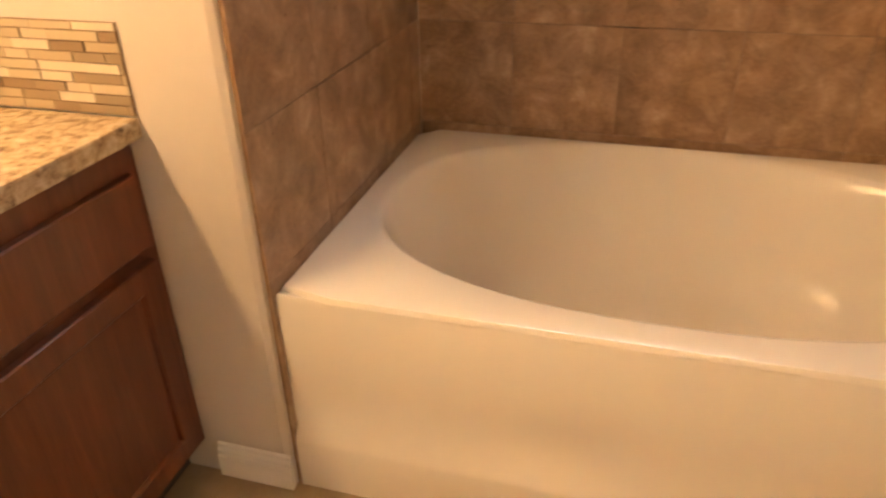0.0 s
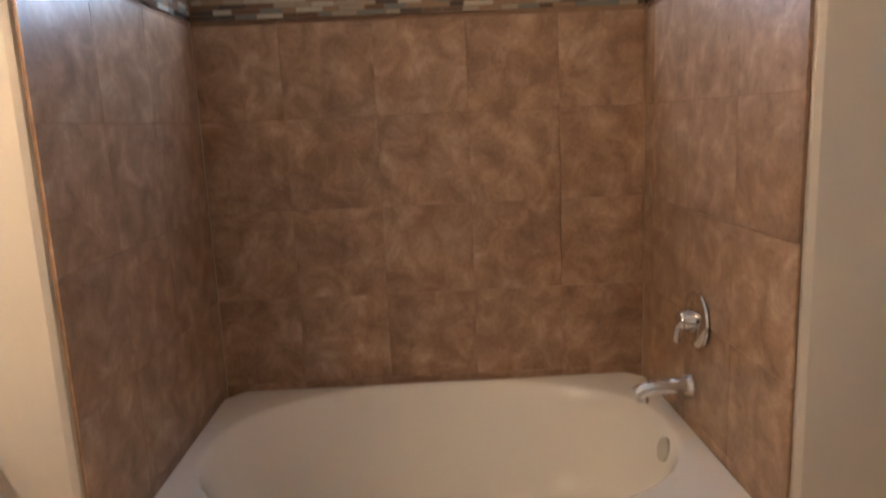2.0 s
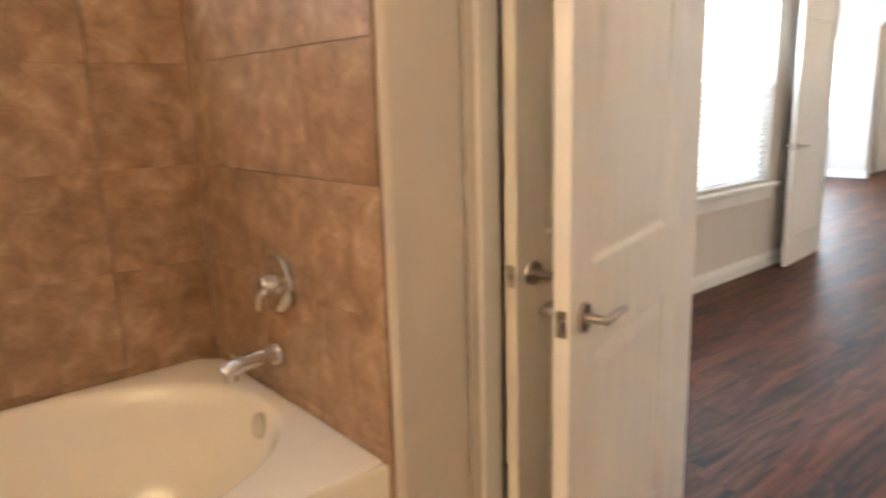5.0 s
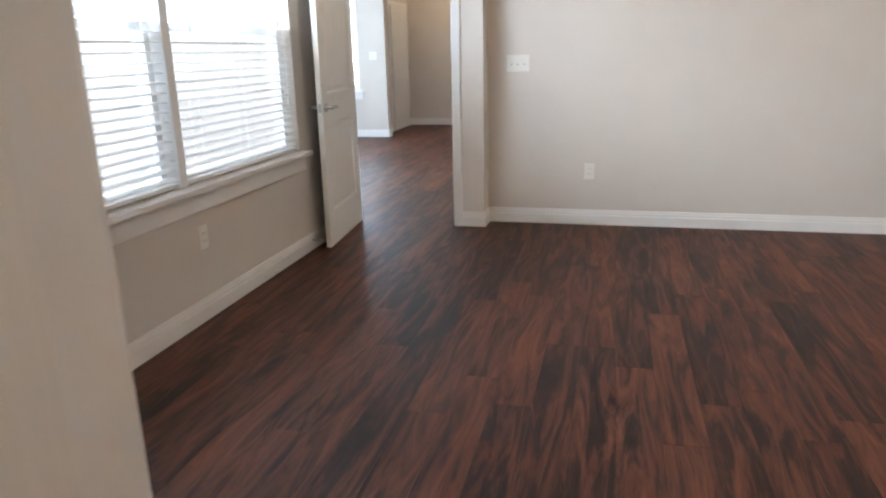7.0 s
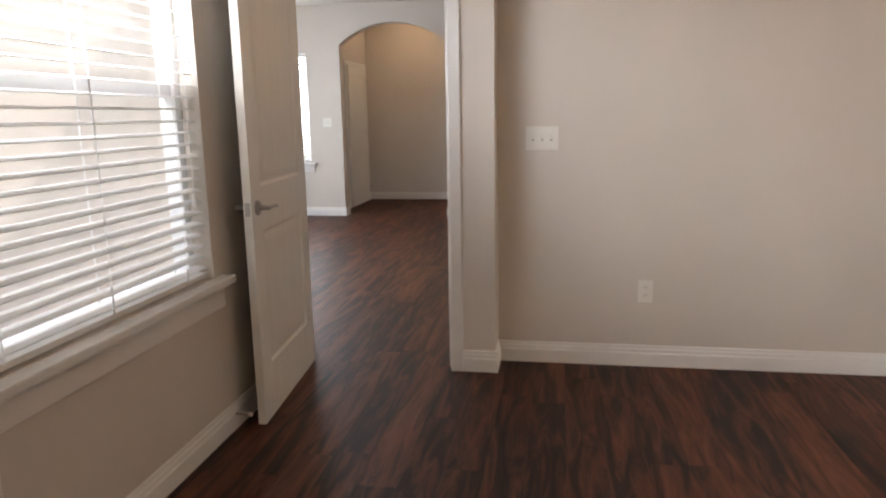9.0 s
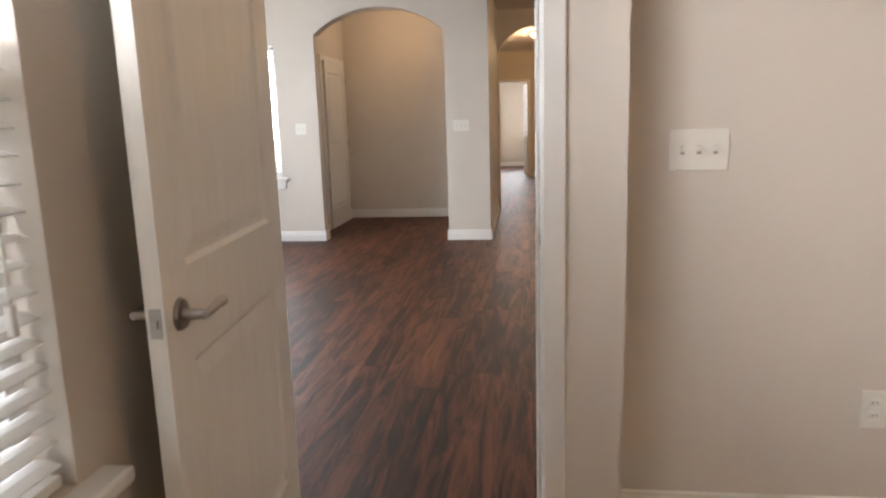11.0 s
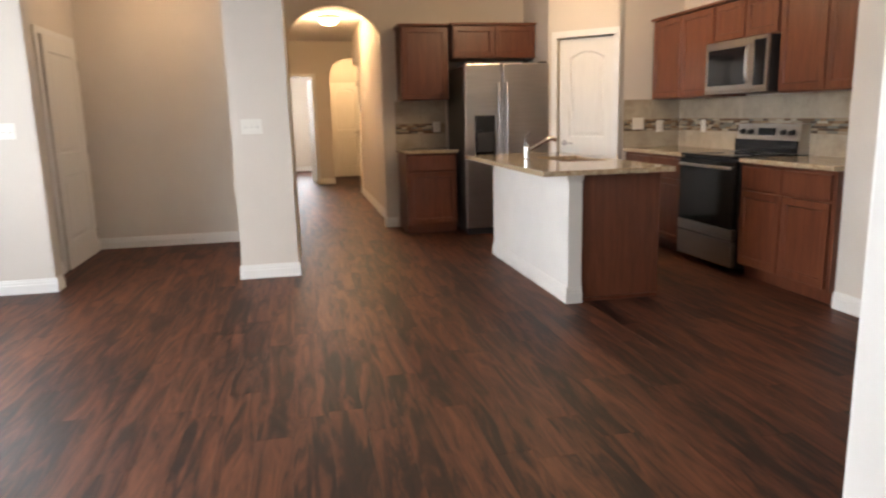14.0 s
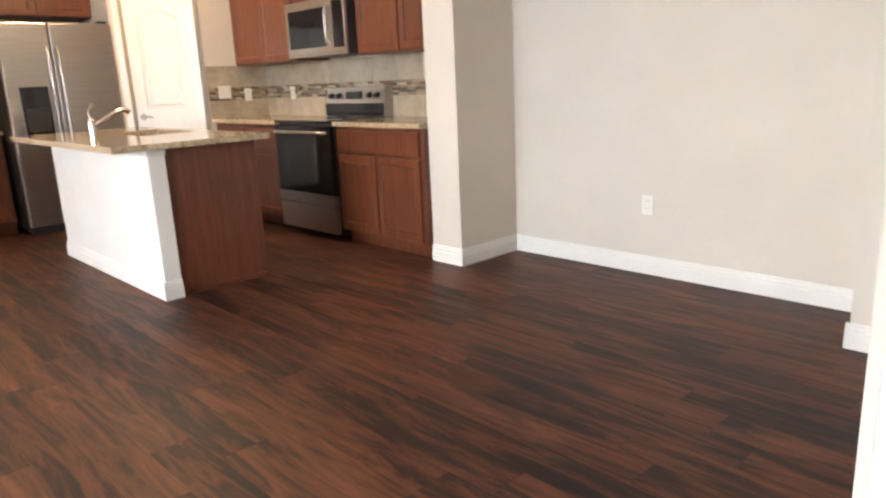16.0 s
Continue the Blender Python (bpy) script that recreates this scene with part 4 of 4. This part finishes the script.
def splash(name, axis, a0, a1, z0, z1, d, out):
    """Beige tiles laid in rows, with a mosaic band."""
    w = thing(name, "beige stone tile splashback", "splashback")
    tagged(w, kind="structure")

    def bx(nm, u0, u1, v0, v1, e0, e1, m):
        lo, hi = sorted((d + out * e0, d + out * e1))
        if axis == "x":
            return slab(nm, lo, hi, u0, u1, v0, v1, m, w, 0)
        return slab(nm, u0, u1, lo, hi, v0, v1, m, w, 0)
    bx("grout", a0, a1, z0, z1, 0.0005, 0.006, GROUT)
    u = a0
    while u < a1 - 0.02:
        e = min(u + 0.305, a1)
        for v0, v1 in ((z0, 1.085), (1.20, z1)):
            bx("tile", u + 0.0015, e - 0.0015, v0 + 0.001, v1 - 0.001, 0.001, 0.010, SPLASH)
        u = e
    mosaic("mosaic_band_" + name, "brown, grey and beige stick mosaic band in the splashback", axis, a0, a1, 1.087, 1.198, d + out * 0.006, out, len(name), 0.0185, (0.05, 0.12), 0.005)


splash("splash_range", "x", 3.502, 6.385, CT + 0.001, Z0 - 0.001, KX, -1)
splash("splash_return", "y", 3.705, KX - 0.012, CT + 0.001, 1.40, 6.40, -1)
splash("splash_fridge", "y", 1.565, 2.16, CT + 0.001, 1.459, KY, -1)


def fridge():
    f = thing("refrigerator", "stainless steel side-by-side refrigerator with a dispenser", "refrigerator")
    x0, x1, y, z1 = 2.185, 3.105, 6.95, 1.81
    xm = x0 + 0.40
    slab("body", x0 + 0.004, x1 - 0.004, y + 0.075, KY - 0.02, 0.03, z1 - 0.015, DARK, f, 0.006)
    slab("kick_grille", x0 + 0.02, x1 - 0.02, y + 0.06, y + 0.09, 0.004, 0.075, DARK, f)
    for a, b in ((x0, xm - 0.003), (xm + 0.003, x1)):
        slab("door", a, b, y, y + 0.07, 0.08, z1, STEEL, f, 0.012)
    slab("dispenser", x0 + 0.10, xm - 0.075, y - 0.004, y + 0.01, 0.86, 1.28, BLACK, f, 0.004, "black water dispenser panel")
    slab("dispenser_bay", x0 + 0.125, xm - 0.10, y - 0.006, y - 0.0045, 0.90, 1.10, DARK, f, 0.0005)
    for x in (xm - 0.042, xm + 0.042):
        bm = B()
        tube(bm, [(x, y - 0.002, 0.62), (x, y - 0.045, 0.66), (x, y - 0.055, 0.75), (x, y - 0.055, 1.48), (x, y - 0.045, 1.57), (x, y - 0.002, 1.61)], 0.012)
        part("handle", bm, STEEL, f, "", True)
    for x in (x0 + 0.06, x1 - 0.06):
        slab("hinge_cover", x - 0.04, x + 0.04, y + 0.01, y + 0.10, z1 + 0.001, z1 + 0.02, DARK, f, 0.005)


fridge()


def kitchen_range():
    r = thing("range", "stainless and black glass freestanding electric range", "range")
    y0, y1, xf = 4.477, 5.263, 3.70
    slab("body", xf + 0.03, KX - 0.02, y0, y1, 0.05, 0.905, DARK, r, 0.004)
    slab("cooktop", xf - 0.005, KX - 0.09, y0, y1, 0.906, 0.925, BLACK, r, 0.006)
    for x, y, q in ((3.85, 4.68, 0.09), (3.85, 5.06, 0.11), (4.12, 4.68, 0.11), (4.12, 5.06, 0.08)):
        bm = B()
        cyl(bm, (x, y, 0.9252), (x, y, 0.9258), q, q, 32)
        part("burner_ring", bm, DARK, r)
    slab("oven_door", xf - 0.015, xf + 0.03, y0 + 0.006, y1 - 0.006, 0.36, 0.885, BLACK, r, 0.006)
    slab("door_trim", xf - 0.017, xf + 0.03, y0 + 0.006, y1 - 0.006, 0.275, 0.357, STEEL, r, 0.005)
    slab("storage_drawer", xf - 0.015, xf + 0.03, y0 + 0.006, y1 - 0.006, 0.06, 0.265, STEEL, r, 0.006)
    bm = B()
    tube(bm, [(xf - 0.016, y0 + 0.05, 0.835), (xf - 0.05, y0 + 0.07, 0.838), (xf - 0.055, y0 + 0.15, 0.838), (xf - 0.055, y1 - 0.15, 0.838), (xf - 0.05, y1 - 0.07, 0.838), (xf - 0.016, y1 - 0.05, 0.835)], 0.012)
    part("oven_handle", bm, STEEL, r, "steel bar handle", True)
    bm = B()
    prism(bm, [(KX - 0.115, 0.926), (KX - 0.012, 0.926), (KX - 0.012, 1.155), (KX - 0.085, 1.155)], "y", y0, y1)
    part("backguard", bm, STEEL, r, "raised steel control panel")
    slab("lower_strip", KX - 0.121, KX - 0.106, y0 + 0.004, y1 - 0.004, 0.928, 1.03, BLACK, r, 0.002)
    slab("display", KX - 0.108, KX - 0.088, 4.77, 4.97, 1.065, 1.125, BLACK, r, 0.002)
    for y in (4.56, 4.66, 5.07, 5.18):
        bm = B()
        cyl(bm, (KX - 0.09, y, 1.095), (KX - 0.128, y, 1.088), 0.022, 0.018, 20)
        part("knob", bm, DARK, r, "", True)


kitchen_range()
mw = thing("microwave", "stainless over-the-range microwave with a black glass door", "microwave")
slab("body", 3.93, KX - 0.001, 4.485, 5.285, 1.41, 1.828, DARK, mw, 0.005)
slab("door", 3.905, 3.929, 4.485, 5.285, 1.43, 1.828, STEEL, mw, 0.006)
slab("window", 3.900, 3.904, 4.73, 5.24, 1.475, 1.765, BLACK, mw, 0.0015, "black glass window")
slab("control_panel", 3.900, 3.904, 4.505, 4.635, 1.46, 1.80, BLACK, mw, 0.0015)
bm = B()
tube(bm, [(3.904, 4.685, 1.49), (3.875, 4.685, 1.51), (3.868, 4.685, 1.56), (3.868, 4.685, 1.70), (3.875, 4.685, 1.75), (3.904, 4.685, 1.77)], 0.011)
part("handle", bm, STEEL, mw, "", True)
slab("bottom_trim", 3.905, 3.929, 4.485, 5.285, 1.41, 1.428, STEEL, mw, 0.003)

# island
isl = thing("kitchen_island", "kitchen island with a white half wall and cherry end panel", "kitchen island")
slab("half_wall", 2.185, 2.285, 4.09, 5.92, 0.0, CT - 0.036, TRIM, isl, 0.004, "white painted half wall")
slab("end_panel", 2.287, 2.86, 4.105, 4.125, 0.03, CT - 0.036, CHERRY, isl, 0.002, "cherry wood end panel")
slab("panel_foot", 2.287, 2.86, 4.098, 4.127, 0.002, 0.029, CHERRY, isl, 0.002)
slab("cabinet_body", 2.287, 2.855, 4.127, 5.92, 0.10, CT - 0.036, CHERRY, isl, 0.002)
slab("toe_kick", 2.287, 2.79, 4.127, 5.92, 0.002, 0.099, DARK, isl)
for i in range(4):
    a = 4.14 + i * 0.444
    cab_front(isl, "door", "x", a, a + 0.43, 0.12, 0.85, 2.855, 1)
bm = B()
for p, q, n in [((2.185, 5.92), (2.185, 4.075), (-1, 0)), ((2.17, 4.09), (2.285, 4.09), (0, -1))]:
    base_run(bm, p, q, n)
part("skirting", bm, TRIM, isl)
slab("top_trim", 2.172, 2.288, 4.078, 5.93, CT - 0.075, CT - 0.037, TRIM, isl, 0.006)
# island top with a sink cut through it
SX0, SX1, SY0, SY1 = 2.42, 2.80, 4.75, 5.45
TX0, TX1, TTY0, TTY1 = 1.965, 2.90, 3.98, 6.08
it = thing("island_countertop", "glossy speckled tan granite island top", "countertop")
bm = B()
for b in ((TX0, SX0, TTY0, TTY1), (SX1, TX1, TTY0, TTY1), (SX0, SX1, TTY0, SY0), (SX0, SX1, SY1, TTY1)):
    box(bm, *b, CT - 0.034, CT)
bmesh.ops.remove_doubles(bm, verts=bm.verts[:], dist=0.0001)
part("slab", bm, GRANITE, it)
sk = thing("sink", "stainless undermount kitchen sink in the island", "sink")
bm = B()
for b in ((SX0 - 0.01, SX0, SY0 - 0.01, SY1 + 0.01, 0.70, CT - 0.036), (SX1, SX1 + 0.01, SY0 - 0.01, SY1 + 0.01, 0.70, CT - 0.036), (SX0, SX1, SY0 - 0.01, SY0, 0.70, CT - 0.036), (SX0, SX1, SY1, SY1 + 0.01, 0.70, CT - 0.036), (SX0 - 0.01, SX1 + 0.01, SY0 - 0.01, SY1 + 0.01, 0.69, 0.70)):
    box(bm, *b)
part("bowl", bm, STEEL, sk)
fa = thing("faucet", "chrome single-lever kitchen faucet on the island", "faucet")
fx, fy = 2.30, 5.30
bm = B()
cyl(bm, (fx, fy, CT), (fx, fy, CT + 0.012), 0.032, 0.028, 24)
cyl(bm, (fx, fy, CT + 0.01), (fx, fy, CT + 0.10), 0.025, 0.023, 24)
ball(bm, (fx, fy, CT + 0.10), 0.026, 0.026, 0.022)
part("body", bm, CHROME, fa, "", True)
bm = B()
tube(bm, [(fx, fy, CT + 0.055), (fx + 0.04, fy, CT + 0.078), (fx + 0.11, fy, CT + 0.115), (fx + 0.17, fy, CT + 0.145)], 0.015, 16)
tube(bm, [(fx + 0.168, fy, CT + 0.144), (fx + 0.215, fy, CT + 0.160), (fx + 0.245, fy, CT + 0.158), (fx + 0.262, fy, CT + 0.140)], 0.0185, 16)
part("spout", bm, CHROME, fa, "", True)
bm = B()
tube(bm, [(fx, fy, CT + 0.11), (fx - 0.01, fy + 0.01, CT + 0.15), (fx + 0.01, fy + 0.015, CT + 0.19), (fx + 0.03, fy + 0.015, CT + 0.21)], 0.008)
part("lever", bm, CHROME, fa, "", True)

# lamps
def flush_light(label, x, y):
    hl = thing("ceiling_light", label, "ceiling light")
    bm = B()
    cyl(bm, (x, y, CH - 0.001), (x, y, CH - 0.03), 0.15, 0.16, 32)
    part("rim", bm, NICKEL, hl, "", True)
    bm = B()
    bmesh.ops.create_uvsphere(bm, u_segments=32, v_segments=16, radius=1, matrix=Matrix.Translation((x, y, CH - 0.03)) @ Matrix.Diagonal((0.15, 0.15, 0.09, 1)))
    bmesh.ops.delete(bm, geom=[v for v in bm.verts if v.co.z > CH - 0.029], context="VERTS")
    part("bowl", bm, HALL_GLOW, hl, "lit frosted glass bowl", True).visible_shadow = False


flush_light("round flush hall ceiling light with a warm lit glass bowl", 1.0, 10.4)
flush_light("round flush ceiling light at the end of the hall", 1.5, 14.5)
flush_light("round flush bedroom ceiling light with a warm lit glass bowl", 3.0, -2.0)
for nm, x, y in (("kitchen", 2.7, 5.0), ("kitchen", 2.7, 6.0), ("foyer", -0.8, 6.7)):
    dl = thing("downlight", "round recessed ceiling downlight, lit", "ceiling light", "downlights")
    bm = B()
    cyl(bm, (x, y, CH - 0.001), (x, y, CH - 0.008), 0.085, 0.08, 28)
    part("rim", bm, PLATE, dl, "", True)
    bm = B()
    cyl(bm, (x, y, CH - 0.0085), (x, y, CH - 0.0105), 0.06, 0.06, 28)
    part("lens", bm, CAN_GLOW, dl)

# outside the bedroom window
fe = thing("white_fence", "white upright picket fence in the yard outside the bedroom", "fence")
for i in range(26):
    y = -11.0 + i * 0.52
    slab("post", -4.56, -4.44, y, y + 0.13, -0.12, 1.22, FENCE, fe, 0.01)
slab("top_rail", -4.6, -4.41, -11.2, 2.6, 1.221, 1.29, FENCE, fe)
slab("bottom_rail", -4.43, -4.38, -11.2, 2.6, 0.0, 0.09, FENCE, fe)
po = slab("porch_floor", -2.4, -0.17, -5.4, -0.02, -0.11, -0.005, mat("concrete", (0.42, 0.40, 0.37), 0.85, vary=0.15))
tagged(po, "pale concrete porch slab outside the window", "porch", kind="structure")

# ---- wall tiles round the tub, piece by piece
def tiled(name, axis, a0, a1, z0, z1, d, out, start, hole=None):
    w = thing(name, "brown mottled travertine tile wall round the tub", "tile wall")
    tagged(w, kind="structure")
    S = 0.315
    row = 0
    v0 = z0
    meshes = {}
    zs = [z0 + (0.875 - z0) % S + S * k for k in range(-1, 9)]
    for zb in zs:
        lo, hi = max(zb, z0), min(zb + S, z1)
        row += 1
        if hi - lo < 0.015:
            continue
        u = a0 - S + start % S
        while u < a1:
            u0, u1 = max(u, a0), min(u + S, a1)
            u += S
            if u1 - u0 < 0.012:
                continue
            cells = [(u0, u1, lo, hi)]
            if hole:
                h0, h1, g0, g1 = hole
                if u0 < h1 and u1 > h0 and lo < g1 and hi > g0:
                    cells = []
                    if lo < g0:
                        cells.append((u0, u1, lo, g0))
                    if hi > g1:
                        cells.append((u0, u1, g1, hi))
                    m0, m1 = max(lo, g0), min(hi, g1)
                    if u0 < h0:
                        cells.append((u0, h0, m0, m1))
                    if u1 > h1:
                        cells.append((h1, u1, m0, m1))
            for c0, c1, e0, e1 in cells:
                wd, ht = round(c1 - c0, 3), round(e1 - e0, 3)
                if wd < 0.012 or ht < 0.012:
                    continue
                key = (wd, ht)
                if key not in meshes:
                    g = 0.0010
                    bm = B()
                    q0, q1 = sorted((out * -0.006, 0.0))
                    if axis == "x":
                        box(bm, q0, q1, -wd / 2 + g, wd / 2 - g, -ht / 2 + g, ht / 2 - g)
                    else:
                        box(bm, -wd / 2 + g, wd / 2 - g, q0, q1, -ht / 2 + g, ht / 2 - g)
                    me = bpy.data.meshes.new("tile")
                    bm.to_mesh(me)
                    bm.free()
                    me.materials.append(TRAV)
                    meshes[key] = me
                t = new("tile", meshes[key])
                t.parent = w
                jig = out * random.uniform(-0.0006, 0.0006)
                t.location = (d + jig, (c0 + c1) / 2, (e0 + e1) / 2) if axis == "x" else ((c0 + c1) / 2, d + jig, (e0 + e1) / 2)
    return w


TT = 2.28
tiled("tile_wall_window", "x", TY0, TY1, 0.50, 1.834, WX, 1, 0.288)
tiled("tile_wall_window_top", "x", TY0, TY1, 1.933, TT, WX, 1, 0.288, (TW0, TW1, TZ0 - 0.01, TZ1))
tiled("tile_wall_right", "y", WX + 0.002, 1.212, 0.0, 1.834, TY1, -1, 0.086)
tiled("tile_wall_right_top", "y", WX + 0.002, 1.212, 1.956, TT, TY1, -1, 0.086)
tiled("tile_wall_left", "y", WX + 0.002, 1.212, 0.0, 1.834, TY0, 1, 0.086)
tiled("tile_wall_left_top", "y", WX + 0.002, 1.212, 1.956, TT, TY0, 1, 0.086)
for nm, b in (("grout_window", (WX - 0.0075, WX - 0.0045, TY0, TW0, 0.5, TT)), ("grout_window", (WX - 0.0075, WX - 0.0045, TW1, TY1, 0.5, TT)), ("grout_window", (WX - 0.0075, WX - 0.0045, TW0, TW1, 0.5, TZ0)), ("grout_window", (WX - 0.0075, WX - 0.0045, TW0, TW1, TZ1, TT)), ("grout_side", (WX, 1.212, TY1 + 0.0045, TY1 + 0.0075, 0, TT)), ("grout_side", (WX, 1.212, TY0 - 0.0075, TY0 - 0.0045, 0, TT))):
    setting(slab(nm, *b, GROUT), "dark grout bed behind the tiles", "grout")
setting(slab("window_reveal", 0.03, WX + 0.002, TW0, TW1, TZ0 - 0.012, TZ0 - 0.001, TRIM), "pale sill of the high bathroom window", "trim")
setting(slab("floor_bath", 0.0, 3.8, -7.75, -4.462, -0.1, 0.0, BATHFLOOR), "beige stone tile bathroom floor", "floor")

# ---- plank floor
bm = B()
box(bm, -0.16, 5.0, -4.461, 0.1, -0.1, -0.0025)
box(bm, -3.3, 5.0, 0.1, 17.6, -0.1, -0.0025)
fl = part("floor", bm, SEAM)
setting(fl, "dark reddish-brown wood plank floor", "floor")
PWD, PL = 0.152, 1.22
share = {}
far = B()
rng = random.Random(7)
count = 0


def plank_box(bm, x0, x1, y0, y1):
    v = [bm.verts.new(c) for c in ((x0, y0, 0), (x1, y0, 0), (x1, y1, 0), (x0, y1, 0), (x0, y0, -0.002), (x1, y0, -0.002), (x1, y1, -0.002), (x0, y1, -0.002))]
    for f in ((0, 1, 2, 3), (0, 4, 5, 1), (1, 5, 6, 2), (2, 6, 7, 3), (3, 7, 4, 0)):
        bm.faces.new([v[i] for i in f])


nx = int(8.3 / PWD) + 1
for i in range(nx):
    x0 = -3.3 + i * PWD
    y = -4.46 - rng.uniform(0, PL)
    while y < 17.6:
        y0, y1 = max(y, -4.46), min(y + PL, 17.6)
        y += PL
        if x0 < -0.15 and y1 < 0.25:
            continue
        if x0 < -0.15 and y0 < 0.1:
            y0 = 0.1
        if y1 - y0 < 0.03:
            continue
        xc, yc = x0 + PWD / 2, (y0 + y1) / 2
        near = (-0.3 < xc < 2.6 and -4.4 < yc < 5.0) or (-1.2 < xc < 3.6 and 0.6 < yc < 4.6)
        if near and y1 - y0 > 1.2 and count < 300:
            count += 1
            if "p" not in share:
                bm = B()
                g = 0.0006
                plank_box(bm, -PWD / 2 + g, PWD / 2 - g, -PL / 2 + g, PL / 2 - g)
                me = bpy.data.meshes.new("plank")
                bm.to_mesh(me)
                bm.free()
                me.materials.append(PLANK)
                share["p"] = me
            o = new("plank", share["p"])
            o.parent = fl
            o.location = (xc, yc, 0)
        else:
            plank_box(far, x0 + 0.0006, x0 + PWD - 0.0006, y0 + 0.0006, y1 - 0.0006)
o = part("far_planks", far, PLANK_FAR, fl)
tagged(o, kind="stuff")
